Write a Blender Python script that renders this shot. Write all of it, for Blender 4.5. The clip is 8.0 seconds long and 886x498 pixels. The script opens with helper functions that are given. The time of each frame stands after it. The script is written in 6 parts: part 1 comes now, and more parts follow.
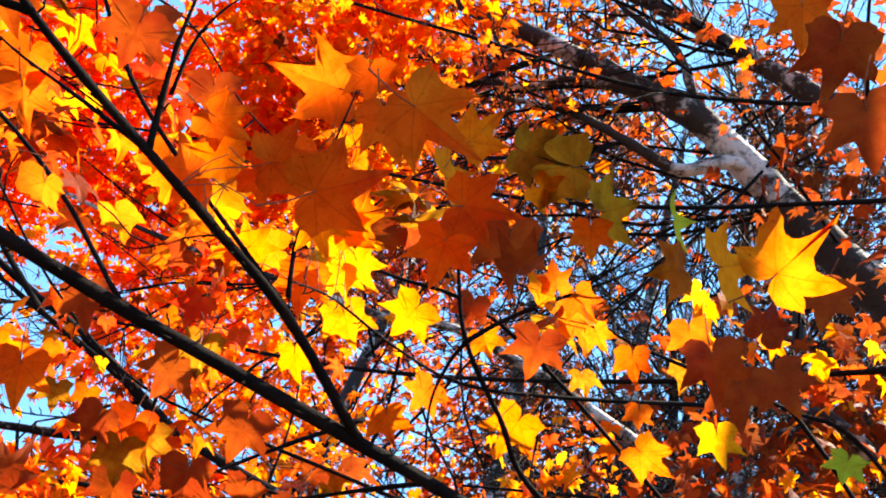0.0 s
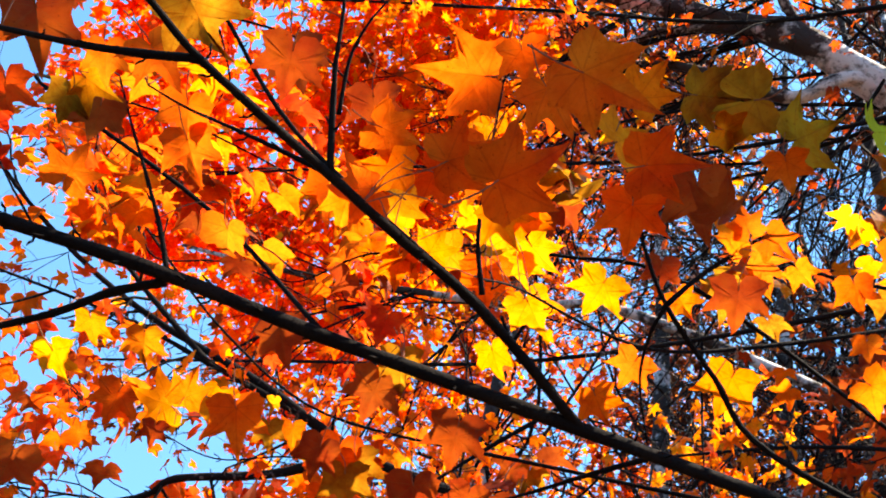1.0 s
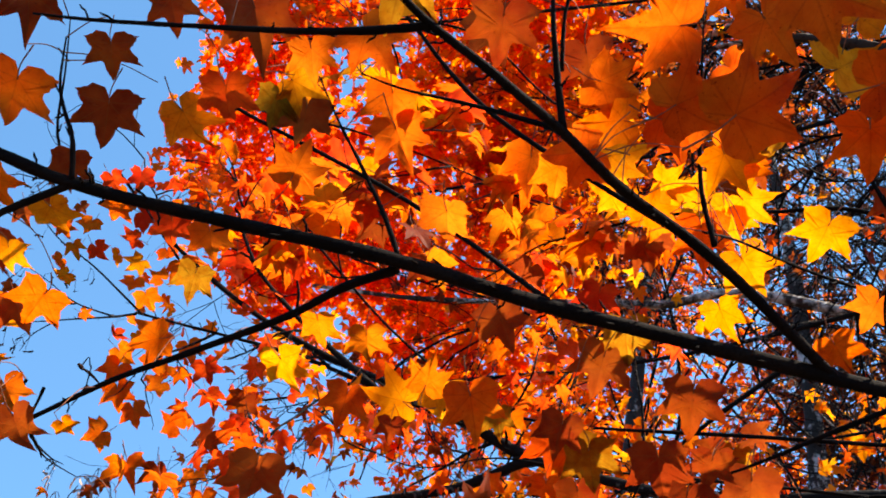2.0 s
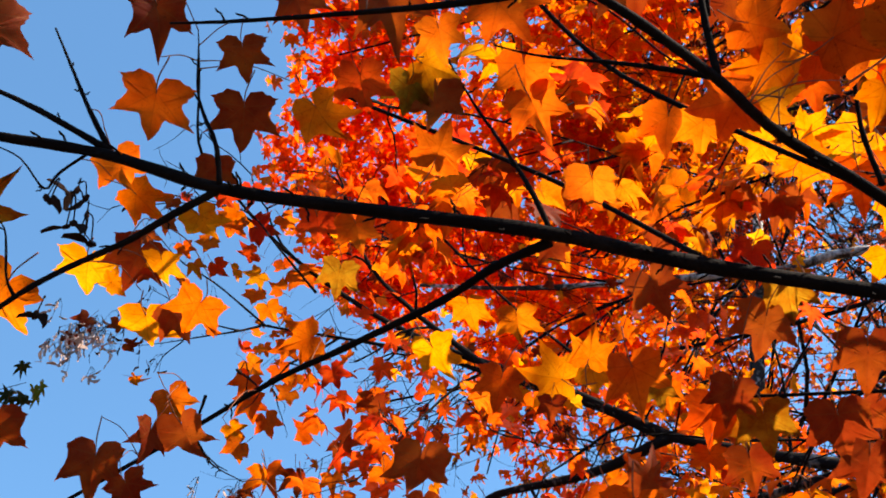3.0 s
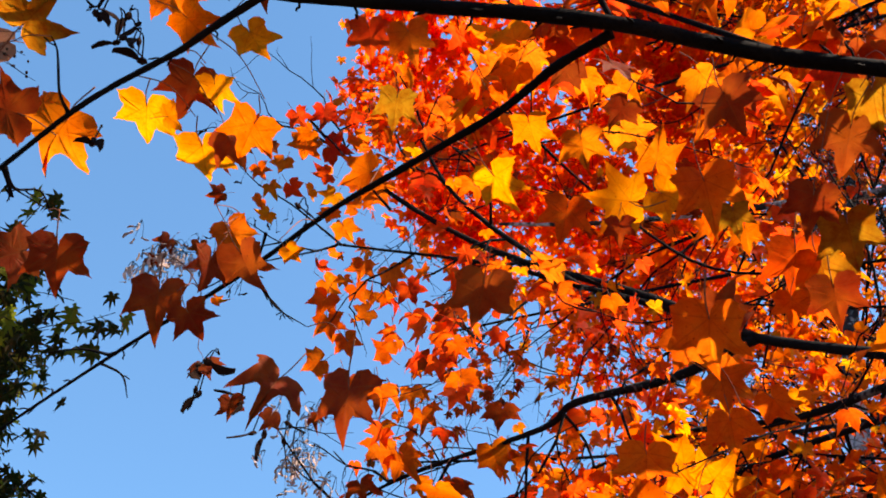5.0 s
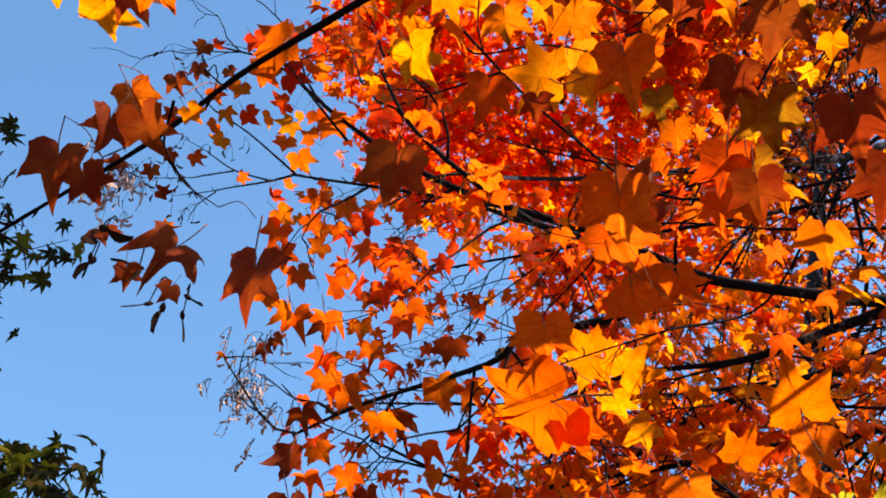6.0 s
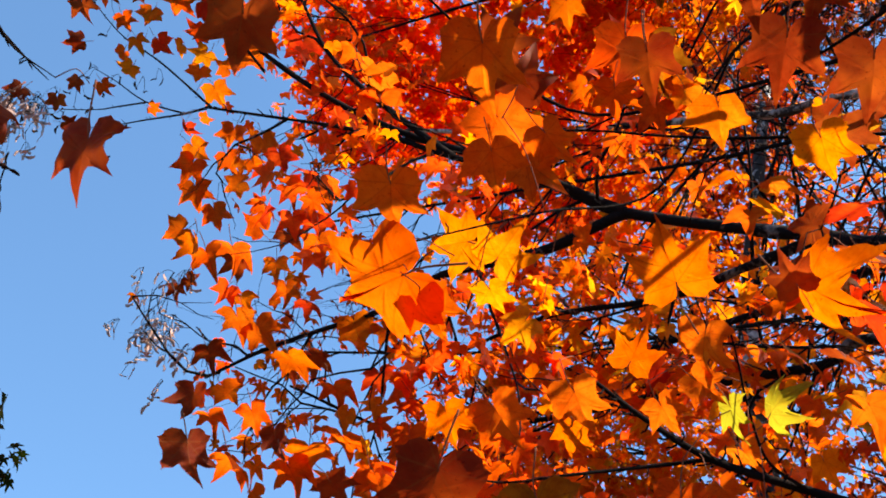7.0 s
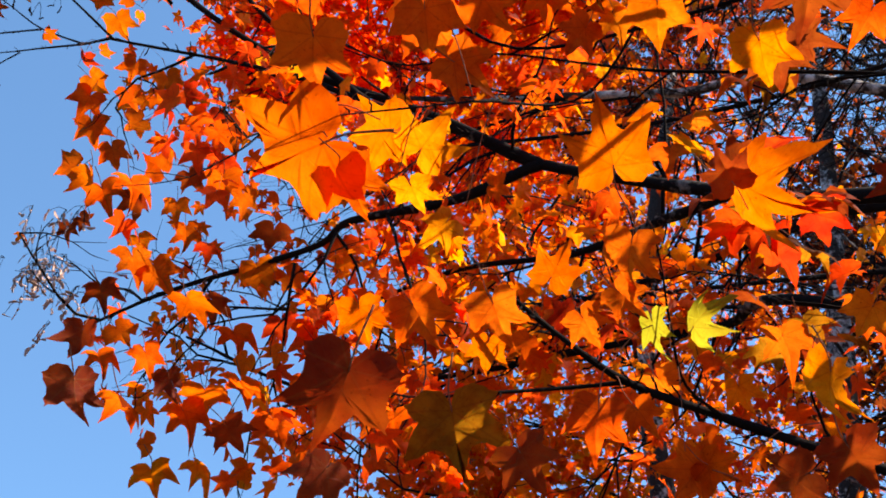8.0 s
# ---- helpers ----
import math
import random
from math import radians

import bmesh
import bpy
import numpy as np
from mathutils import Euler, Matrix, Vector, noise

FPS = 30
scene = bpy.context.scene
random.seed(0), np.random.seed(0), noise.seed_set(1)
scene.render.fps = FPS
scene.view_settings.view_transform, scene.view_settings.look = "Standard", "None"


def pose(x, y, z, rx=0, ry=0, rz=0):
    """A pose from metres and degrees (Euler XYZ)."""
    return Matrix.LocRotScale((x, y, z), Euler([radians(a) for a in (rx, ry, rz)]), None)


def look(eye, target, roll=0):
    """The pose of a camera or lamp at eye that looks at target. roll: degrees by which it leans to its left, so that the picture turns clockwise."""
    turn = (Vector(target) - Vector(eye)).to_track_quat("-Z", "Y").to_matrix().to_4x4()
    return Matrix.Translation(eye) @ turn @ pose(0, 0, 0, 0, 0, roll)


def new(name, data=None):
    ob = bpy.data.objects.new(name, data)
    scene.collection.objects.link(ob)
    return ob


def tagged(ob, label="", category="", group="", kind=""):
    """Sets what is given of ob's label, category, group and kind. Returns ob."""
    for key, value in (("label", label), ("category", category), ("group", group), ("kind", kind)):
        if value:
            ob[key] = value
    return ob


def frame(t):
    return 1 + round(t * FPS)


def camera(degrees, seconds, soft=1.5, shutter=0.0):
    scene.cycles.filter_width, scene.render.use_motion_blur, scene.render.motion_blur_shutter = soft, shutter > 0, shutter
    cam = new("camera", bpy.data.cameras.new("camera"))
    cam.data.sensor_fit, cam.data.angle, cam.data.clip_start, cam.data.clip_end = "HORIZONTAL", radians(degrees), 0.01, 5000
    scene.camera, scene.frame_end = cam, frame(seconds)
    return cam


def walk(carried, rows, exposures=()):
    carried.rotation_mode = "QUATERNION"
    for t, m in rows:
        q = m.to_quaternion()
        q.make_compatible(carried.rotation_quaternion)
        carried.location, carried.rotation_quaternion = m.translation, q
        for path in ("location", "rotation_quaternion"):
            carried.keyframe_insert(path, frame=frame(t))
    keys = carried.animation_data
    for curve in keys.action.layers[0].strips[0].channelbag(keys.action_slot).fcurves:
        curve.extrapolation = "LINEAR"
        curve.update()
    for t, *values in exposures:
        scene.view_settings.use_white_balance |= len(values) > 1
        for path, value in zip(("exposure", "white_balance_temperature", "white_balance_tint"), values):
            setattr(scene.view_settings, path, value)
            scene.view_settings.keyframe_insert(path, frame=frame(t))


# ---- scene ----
cam = camera(50.0, 8.0, soft=1.8, shutter=0.12)
PATH = [
    (0, (0.335, 0.075, 1.754), (-0.05, 1.574, 3.021), 15.2),
    (0.5, (0.298, 0.084, 1.751), (-0.187, 1.573, 2.995), 11.9),
    (1, (0.267, 0.085, 1.752), (-0.347, 1.548, 2.969), 8.9),
    (1.5, (0.22, 0.083, 1.739), (-0.529, 1.483, 2.955), 7.6),
    (1.7, (0.192, 0.085, 1.725), (-0.582, 1.46, 2.954), 7.5),
    (2.8, (0.124, 0.096, 1.711), (-0.834, 1.365, 2.924), 5.4),
    (3, (0.112, 0.087, 1.711), (-0.879, 1.337, 2.917), 5.6),
    (3.5, (0.052, 0.084, 1.708), (-1.005, 1.265, 2.927), 5.6),
    (4, (0.015, 0.076, 1.681), (-1.129, 1.212, 2.865), 7.2),
    (4.5, (0.047, 0.104, 1.664), (-1.113, 1.246, 2.825), 7.6),
    (5, (0.076, 0.179, 1.632), (-1.077, 1.37, 2.752), 7.5),
    (5.2, (0.079, 0.198, 1.621), (-1.065, 1.403, 2.733), 7.5),
    (6.3, (0.087, 0.305, 1.586), (-1.043, 1.585, 2.628), 9.0),
    (6.5, (0.094, 0.332, 1.583), (-1.025, 1.628, 2.617), 8.7),
    (7, (0.078, 0.404, 1.581), (-0.985, 1.76, 2.597), 7.4),
    (7.5, (0.056, 0.428, 1.559), (-0.924, 1.851, 2.567), 6.9),
    (8, (0.031, 0.463, 1.547), (-0.869, 1.945, 2.544), 6.4),
]
walk(cam, [(t, look(eye, target, roll)) for t, eye, target, roll in PATH], [(0, 2.32, 7300, 10), (1, 2.10, 7300, 10), (1.7, 1.72, 7300, 11), (3.5, 1.36, 7400, 14), (5, 1.42, 7500, 16), (8, 1.30, 7500, 20)])

# ---- world, sun, exposure ----
SUN_AZIMUTH, SUN_HEIGHT = 65.0, 52.0          # degrees to the right of +y, and above the horizon
world = bpy.data.worlds.new("sky")
scene.world = world
world.use_nodes = True
wt = world.node_tree
sky = wt.nodes.new("ShaderNodeTexSky")
sky.sky_type, sky.sun_disc = "NISHITA", False
sky.sun_elevation, sky.sun_rotation = radians(SUN_HEIGHT), radians(SUN_AZIMUTH)
sky.altitude, sky.air_density, sky.dust_density, sky.ozone_density = 1500.0, 1.0, 0.1, 1.8
deep = wt.nodes.new("ShaderNodeMix")
deep.data_type, deep.blend_type = "RGBA", "MULTIPLY"
deep.inputs[0].default_value, deep.inputs[7].default_value = 1.0, (0.65, 1.06, 1.18, 1)
way = wt.nodes.new("ShaderNodeMapping")                    # a clear blue sky that pales little towards the horizon
way.vector_type = "POINT"
way.inputs["Scale"].default_value, way.inputs["Location"].default_value = (0.85, 0.85, 0.62), (0, 0, 0.35)
wt.links.new(wt.nodes.new("ShaderNodeTexCoord").outputs["Generated"], way.inputs["Vector"])
wt.links.new(way.outputs[0], sky.inputs["Vector"])
wt.links.new(sky.outputs[0], deep.inputs[6])
wt.links.new(deep.outputs[2], wt.nodes["Background"].inputs["Color"])
wt.nodes["Background"].inputs["Strength"].default_value = 0.125
lamp = bpy.data.lights.new("sun", "SUN")
lamp.energy, lamp.angle, lamp.color = 5.0, radians(0.5), (1.0, 0.93, 0.82)
sun = new("sun", lamp)
a, h = radians(SUN_AZIMUTH), radians(SUN_HEIGHT)
sun.matrix_world = look((12 * math.sin(a) * math.cos(h), 12 * math.cos(a) * math.cos(h), 12 * math.sin(h)), (0, 0, 0))

# ---- materials ----


class Nodes:
    """Short ways to write a node tree."""

    def __init__(self, name):
        self.m = bpy.data.materials.new(name)
        self.m.use_nodes = True
        self.t = self.m.node_tree
        self.t.nodes.clear()

    def add(self, kind, **values):
        n = self.t.nodes.new(kind)
        for k, v in values.items():
            if k == "op":
                n.operation = v
            elif k == "blend":
                n.data_type, n.blend_type = "RGBA", v
        return n

    def link(self, a, b):
        self.t.links.new(a, b)

    def math(self, op, a, b=None, clamp=False):
        n = self.add("ShaderNodeMath", op=op)
        n.use_clamp = clamp
        for i, v in enumerate((a, b)):
            if v is None:
                continue
            if isinstance(v, (int, float)):
                n.inputs[i].default_value = v
            else:
                self.link(v, n.inputs[i])
        return n.outputs[0]

    def mix(self, blend, f, a, b):
        n = self.add("ShaderNodeMix", blend=blend)
        for i, v in ((0, f), (6, a), (7, b)):
            if isinstance(v, (int, float)):
                n.inputs[i].default_value = v
            elif isinstance(v, tuple):
                n.inputs[i].default_value = (*v, 1)
            else:
                self.link(v, n.inputs[i])
        return n.outputs[2]

    def noise(self, scale, detail=3.0, rough=0.55, vector=None):
        n = self.add("ShaderNodeTexNoise")
        n.inputs["Scale"].default_value, n.inputs["Detail"].default_value, n.inputs["Roughness"].default_value = scale, detail, rough
        if vector is not None:
            self.link(vector, n.inputs["Vector"])
        return n.outputs["Fac"]

    def ramp(self, value, stops, mode="LINEAR"):
        n = self.add("ShaderNodeValToRGB")
        n.color_ramp.interpolation = mode
        e = n.color_ramp.elements
        while len(e) < len(stops):
            e.new(0.5)
        for k, (p, c) in zip(e, stops):
            k.position, k.color = p, (*c, 1)
        self.link(value, n.inputs[0])
        return n.outputs[0]

    def bump(self, height, strength, distance):
        n = self.add("ShaderNodeBump")
        n.inputs["Strength"].default_value, n.inputs["Distance"].default_value = strength, distance
        self.link(height, n.inputs["Height"])
        return n.outputs[0]

    def done(self, shader):
        o = self.add("ShaderNodeOutputMaterial")
        self.link(shader, o.inputs[0])
        return self.m


def leaf_material(name, colours, source="object", clear=0.80, mottle=0.40):
    """A thin leaf that lets light through: palette by chance of each leaf, blotches, and paler veins that fan out from the stalk."""
    n = Nodes(name)
    if source == "island":
        chance = n.add("ShaderNodeNewGeometry").outputs["Random Per Island"]
    else:
        chance = n.add("ShaderNodeObjectInfo").outputs["Random"]
    k = len(colours)
    base = n.ramp(chance, [(i / max(1, k - 1), c) for i, c in enumerate(colours)])
    coord = n.add("ShaderNodeTexCoord")
    shift = n.add("ShaderNodeVectorMath", op="ADD")
    n.link(coord.outputs["Object"], shift.inputs[0])
    n.link(n.math("MULTIPLY", chance, 57.0), shift.inputs[1])
    place = shift.outputs[0]
    size = 1.0 if source == "object" else 15.0      # single leaves are built one unit long, crowns in metres
    wide, blotch, speck = n.noise(1.5 * size, 2.0, 0.5, place), n.noise(4.5 * size, 4.0, 0.65, place), n.noise(19.0 * size, 3.0, 0.6, place)
    warm = n.mix("MULTIPLY", n.math("MULTIPLY", n.math("SUBTRACT", wide, 0.40, True), 4.0 * mottle, True), base, (0.72, 0.36, 0.30))
    warm = n.mix("MULTIPLY", n.math("MULTIPLY", n.math("SUBTRACT", blotch, 0.42, True), 5.0 * mottle, True), warm, (0.66, 0.40, 0.30))
    warm = n.mix("MIX", n.math("MULTIPLY", n.math("SUBTRACT", n.math("SUBTRACT", 1.0, wide), 0.45, True), 2.2 * mottle, True), warm, (0.68, 0.17, 0.005))
    warm = n.mix("MULTIPLY", n.math("MULTIPLY", n.math("SUBTRACT", speck, 0.62, True), 7.0, True), warm, (0.42, 0.20, 0.10))
    uv = n.add("ShaderNodeSeparateXYZ")
    n.link(coord.outputs["UV"], uv.inputs[0])
    u, v = n.math("SUBTRACT", uv.outputs[0], 0.5), n.math("SUBTRACT", uv.outputs[1], 0.2)
    turn = n.math("ARCTAN2", u, v)
    far = n.math("SQRT", n.math("ADD", n.math("MULTIPLY", u, u), n.math("MULTIPLY", v, v)))
    rim = n.math("MULTIPLY", n.math("MULTIPLY", n.math("SUBTRACT", far, 0.24, True), 3.4, True), n.math("MULTIPLY", n.math("SUBTRACT", blotch, 0.36, True), 5.0, True), True)
    warm = n.mix("MULTIPLY", n.math("MULTIPLY", rim, 1.5 * mottle), warm, (0.74, 0.38, 0.32))     # tips and edges redden first
    main = n.math("MULTIPLY", n.math("PINGPONG", n.math("ADD", turn, 12.6), 0.42), far)
    side = n.math("PINGPONG", n.math("SUBTRACT", far, n.math("MULTIPLY", n.math("PINGPONG", n.math("ADD", turn, 12.6), 0.42), 0.35)), 0.045)
    vein = n.math("MAXIMUM", n.math("LESS_THAN", main, 0.006), n.math("MULTIPLY", n.math("LESS_THAN", side, 0.006), 0.4))
    skin = n.mix("MIX", n.math("MULTIPLY", vein, 0.30), warm, (0.55, 0.30, 0.10))
    p = n.add("ShaderNodeBsdfPrincipled")
    n.link(n.mix("MULTIPLY", 1.0, skin, (0.56, 0.40, 0.26)), p.inputs["Base Color"])
    p.inputs["Roughness"].default_value, p.inputs["Specular IOR Level"].default_value = 0.6, 0.10
    n.link(n.bump(n.math("ADD", vein, blotch), 0.35, 0.0008), p.inputs["Normal"])
    t = n.add("ShaderNodeBsdfTranslucent")
    n.link(n.mix("MULTIPLY", n.math("MULTIPLY", vein, 0.45), warm, (0.62, 0.40, 0.35)), t.inputs[0])
    m = n.add("ShaderNodeMixShader")
    m.inputs[0].default_value = clear
    n.link(p.outputs[0], m.inputs[1])
    n.link(t.outputs[0], m.inputs[2])
    return n.done(m.outputs[0])


def bark_material(name, dark, pale, scale=30.0, patch=0.55, relief=0.004, gloss=0.25, edge=0.11):
    n = Nodes(name)
    place = n.add("ShaderNodeTexCoord").outputs["Object"]
    big, fine = n.noise(scale * 0.25, 4.0, 0.6, place), n.noise(scale * 4, 4.0, 0.65, place)
    skin = n.ramp(n.math("ADD", n.math("MULTIPLY", big, 0.75), n.math("MULTIPLY", fine, 0.25)), [(patch - edge, dark), (patch + edge, pale)])
    skin = n.mix("MULTIPLY", n.math("MULTIPLY", n.math("GREATER_THAN", n.noise(scale * 7, 2.0, 0.5, place), 0.62), 0.6), skin, (0.4, 0.36, 0.33))
    p = n.add("ShaderNodeBsdfPrincipled")
    n.link(skin, p.inputs["Base Color"])
    p.inputs["Roughness"].default_value, p.inputs["Specular IOR Level"].default_value = 0.88, gloss
    n.link(n.bump(n.math("ADD", fine, big), 0.8, relief), p.inputs["Normal"])
    return n.done(p.outputs[0])


YELLOW, GOLD, AMBER = (0.82, 0.305, 0.006), (0.82, 0.230, 0.005), (0.80, 0.160, 0.004)
ORANGE, EMBER, RED = (0.76, 0.102, 0.005), (0.66, 0.054, 0.006), (0.58, 0.030, 0.008)
RUSSET, OLIVE, LIME, GREEN = (0.30, 0.034, 0.006), (0.30, 0.14, 0.008), (0.34, 0.37, 0.02), (0.018, 0.036, 0.007)

LEAF = {
    "yellow": leaf_material("yellow_leaf", [YELLOW, (0.78, 0.29, 0.008)]),
    "gold": leaf_material("gold_leaf", [GOLD, (0.80, 0.30, 0.008), (0.80, 0.21, 0.004)]),
    "amber": leaf_material("amber_leaf", [AMBER, (0.78, 0.215, 0.008), (0.78, 0.140, 0.005)]),
    "orange": leaf_material("orange_leaf", [ORANGE, (0.74, 0.16, 0.008), (0.72, 0.085, 0.006)]),
    "red": leaf_material("red_leaf", [EMBER, RED]),
    # Brown-red leaves, darkened so the colour also stands for shade on them.
    "russet": leaf_material("russet_shaded_leaf", [RUSSET, (0.40, 0.075, 0.012)], clear=0.5),
    "olive": leaf_material("olive_leaf", [OLIVE, (0.36, 0.19, 0.010)], mottle=0.6),
    "turning": leaf_material("turning_leaf", [(0.52, 0.21, 0.010), (0.46, 0.24, 0.012)], mottle=0.8),
    "withered": leaf_material("withered_leaf", [(0.46, 0.30, 0.22), (0.40, 0.22, 0.15)], clear=0.3, mottle=0.5),
    "lime": leaf_material("lime_leaf", [LIME, (0.42, 0.36, 0.02)], mottle=0.2),
    "green": leaf_material("green_leaf", [GREEN, (0.045, 0.08, 0.012)], clear=0.5, mottle=0.1),
}
SUNNY, FLAME, SCARLET = (0.94, 0.30, 0.006), (0.94, 0.150, 0.006), (0.90, 0.064, 0.010)
HONEY, COAL = (0.94, 0.210, 0.006), (0.92, 0.098, 0.008)
CROWN = {
    "red": leaf_material("red_crown_leaf", [COAL, FLAME, SCARLET, COAL, COAL, FLAME, SCARLET], "island", 0.85, 0.2),
    "orange": leaf_material("orange_crown_leaf", [FLAME, HONEY, COAL, HONEY, FLAME, COAL], "island", 0.85, 0.2),
    "gold": leaf_material("gold_crown_leaf", [SUNNY, HONEY, (0.93, 0.44, 0.012), FLAME, SUNNY, HONEY], "island", 0.85, 0.2),
    "russet": leaf_material("russet_crown_leaf", [RUSSET, COAL, FLAME, RUSSET, HONEY], "island", 0.75, 0.3),
    # Brown leaves; these three palettes are darkened further, with crown shade in the colour.
    "brown": leaf_material("shaded_brown_leaf", [(0.16, 0.045, 0.014), RUSSET, (0.40, 0.07, 0.010), (0.20, 0.05, 0.012), RUSSET, COAL, (0.12, 0.04, 0.015)], "island", 0.6, 0.3),
    "umber": leaf_material("shaded_umber_leaf", [RUSSET, (0.20, 0.05, 0.012), (0.36, 0.05, 0.008), (0.24, 0.09, 0.012), (0.46, 0.06, 0.008), (0.16, 0.045, 0.012)], "island", 0.75, 0.3),
    "dry": leaf_material("shaded_crown_leaf", [(0.10, 0.050, 0.032), (0.16, 0.062, 0.026), (0.075, 0.042, 0.034), (0.22, 0.070, 0.018), (0.09, 0.046, 0.036)], "island", 0.45, 0.3),
    "green": leaf_material("green_crown_leaf", [GREEN, (0.024, 0.045, 0.008), (0.018, 0.033, 0.007), (0.03, 0.055, 0.008), GREEN, (0.16, 0.22, 0.015), (0.26, 0.31, 0.02)], "island", 0.5, 0.1),
    "mixed": leaf_material("loose_leaf", [COAL, FLAME, SCARLET, COAL, FLAME, COAL, SCARLET], clear=0.82, mottle=0.3),
}
# Near black: the shaded side of the near branches is put into the bark colour.
NEAR_BARK = bark_material("shaded_twig_bark", (0.005, 0.0035, 0.003), (0.013, 0.009, 0.007), 60.0, 0.58, 0.0015, 0.06)
MID_BARK = bark_material("grey_brown_bark", (0.009, 0.007, 0.006), (0.20, 0.17, 0.145), 22.0, 0.63, 0.003, 0.08, 0.05)
# White patches paint in sunlight on the limbs, the brown their shaded undersides.
SUN_PATCH_BARK = bark_material("sun_patched_bark", (0.040, 0.029, 0.023), (0.64, 0.59, 0.53), 6.0, 0.55, 0.012, 0.2, 0.035)
BROWN_BARK = bark_material("brown_twig_bark", (0.020, 0.012, 0.009), (0.30, 0.25, 0.21), 14.0, 0.60, 0.003, 0.1, 0.05)
STALK = bark_material("leaf_stalk_skin", (0.15, 0.045, 0.020), (0.26, 0.10, 0.05), 90.0, 0.5, 0.0004)
SEED = bark_material("dry_seed_skin", (0.012, 0.006, 0.004), (0.034, 0.016, 0.010), 90.0, 0.5, 0.0006, 0.05)
# Same keys farther off: the sun on them is put into a paler skin.
SUNLIT_SEED = bark_material("sunlit_seed_skin", (0.30, 0.19, 0.15), (0.60, 0.45, 0.38), 90.0, 0.5, 0.0006)

# ---- mesh builders ----


def mesh_of(name, verts, faces, mats, slots=None, uvs=None, smooth=True):
    me = bpy.data.meshes.new(name)
    me.from_pydata([tuple(v) for v in verts], [], faces)
    for m in mats:
        me.materials.append(m)
    if slots is not None:
        me.polygons.foreach_set("material_index", slots)
    if uvs is not None:
        layer = me.uv_layers.new(name="blade")
        loops = np.empty(len(me.loops), dtype=np.int32)
        me.loops.foreach_get("vertex_index", loops)
        layer.data.foreach_set("uv", np.asarray(uvs, dtype=np.float32)[loops].ravel())
    if smooth:
        me.polygons.foreach_set("use_smooth", [True] * len(me.polygons))
    me.update()
    return me


def thing(name, label, category, at=(0, 0, 0), group="", kind=""):
    e = new(name)
    e.location = at
    e.empty_display_size = 0.1
    return tagged(e, label, category, group, kind)


def part(name, me, parent, label="", m=None, kind=""):
    ob = new(name, me)
    ob.parent = parent
    if m is not None:
        ob.matrix_local = m
    return tagged(ob, label, kind=kind)


def spline(points, steps):
    """A smooth run through control points (Catmull-Rom)."""
    p = [Vector(q) for q in points]
    p = [p[0] * 2 - p[1]] + p + [p[-1] * 2 - p[-2]]
    out = []
    for i in range(1, len(p) - 2):
        for k in range(steps):
            s = k / steps
            out.append(0.5 * ((2 * p[i]) + (p[i + 1] - p[i - 1]) * s + (2 * p[i - 1] - 5 * p[i] + 4 * p[i + 1] - p[i + 2]) * s * s
                              + (3 * p[i] - p[i - 1] - 3 * p[i + 1] + p[i + 2]) * s ** 3))
    return out + [p[-2]]


def tube_data(run, r0, r1, sides=8, rough=0.0, knots=0.0, rng=random):
    """Vertices and faces of a tapered limb along run, with an uneven skin and swollen nodes."""
    verts, faces, n = [], [], len(run)
    up = Vector((0.13, 0.21, 0.97))
    gap = rng.uniform(4, 7)
    for i, p in enumerate(run):
        d = (run[min(i + 1, n - 1)] - run[max(i - 1, 0)]).normalized()
        x = d.cross(up).normalized()
        y = x.cross(d)
        r = r0 + (r1 - r0) * i / (n - 1)
        r *= 1 + knots * max(0.0, math.cos(2 * math.pi * i / gap)) ** 6
        for k in range(sides):
            a = 2 * math.pi * k / sides
            q = r * (1 + rough * (noise.noise(p * (0.6 / max(r0, 0.002)) + Vector((k * 1.7, 0, 0)))))
            verts.append(p + x * (math.cos(a) * q) + y * (math.sin(a) * q))
    for i in range(n - 1):
        for k in range(sides):
            a, b = i * sides + k, i * sides + (k + 1) % sides
            faces.append((a, b, b + sides, a + sides))
    faces.append(tuple(range(sides))[::-1])
    faces.append(tuple(range((n - 1) * sides, n * sides)))
    return verts, faces


THIN_WOOD = []                                 # points along thin branches, where leaf stalks can join


def limb(name, points, r0, r1, mat, parent, label="", steps=6, sides=9, rough=0.18, knots=0.12):
    run = spline(points, steps)
    r1 = r1 * 0.5 if r0 < 0.006 else r1
    v, f = tube_data(run, r0, r1, sides, rough, knots)
    if r0 < 0.03:
        THIN_WOOD.extend(run)
    if r0 < 0.03:                              # small spurs and buds along thin wood
        own = random.Random(len(run) * 7 + int(r0 * 1e5))
        length = sum((b - a).length for a, b in zip(run, run[1:]))
        for _ in range(int(length / 0.035)):
            k = own.randint(2, len(run) - 2)
            d = (run[k + 1] - run[k]).normalized()
            side = Vector((own.gauss(0, 1), own.gauss(0, 1), own.gauss(0, 1))).normalized()
            w, size = (side + d * 0.6).normalized(), own.uniform(0.5, 1.0) * (0.004 + 0.5 * r0)
            base = run[k].lerp(run[k + 1], own.random())
            fat = 0.0007 + 0.06 * r0
            sv, sf = tube_data([base, base + w * (size + r0 * 0.6), base + w * (size * 1.3 + r0 * 0.6) + d * 0.002, base + w * (size * 1.9 + r0 * 0.6) + d * 0.003], fat, fat * 0.5, 5)
            for i in range(10, 15):
                sv[i] = sv[i] + (sv[i] - (base + w * (size * 1.3 + r0 * 0.6) + d * 0.002)) * 0.5
            f += [tuple(i + len(v) for i in q) for q in sf]
            v += sv
    return part(name, mesh_of(name, v, f, [mat]), parent, label)


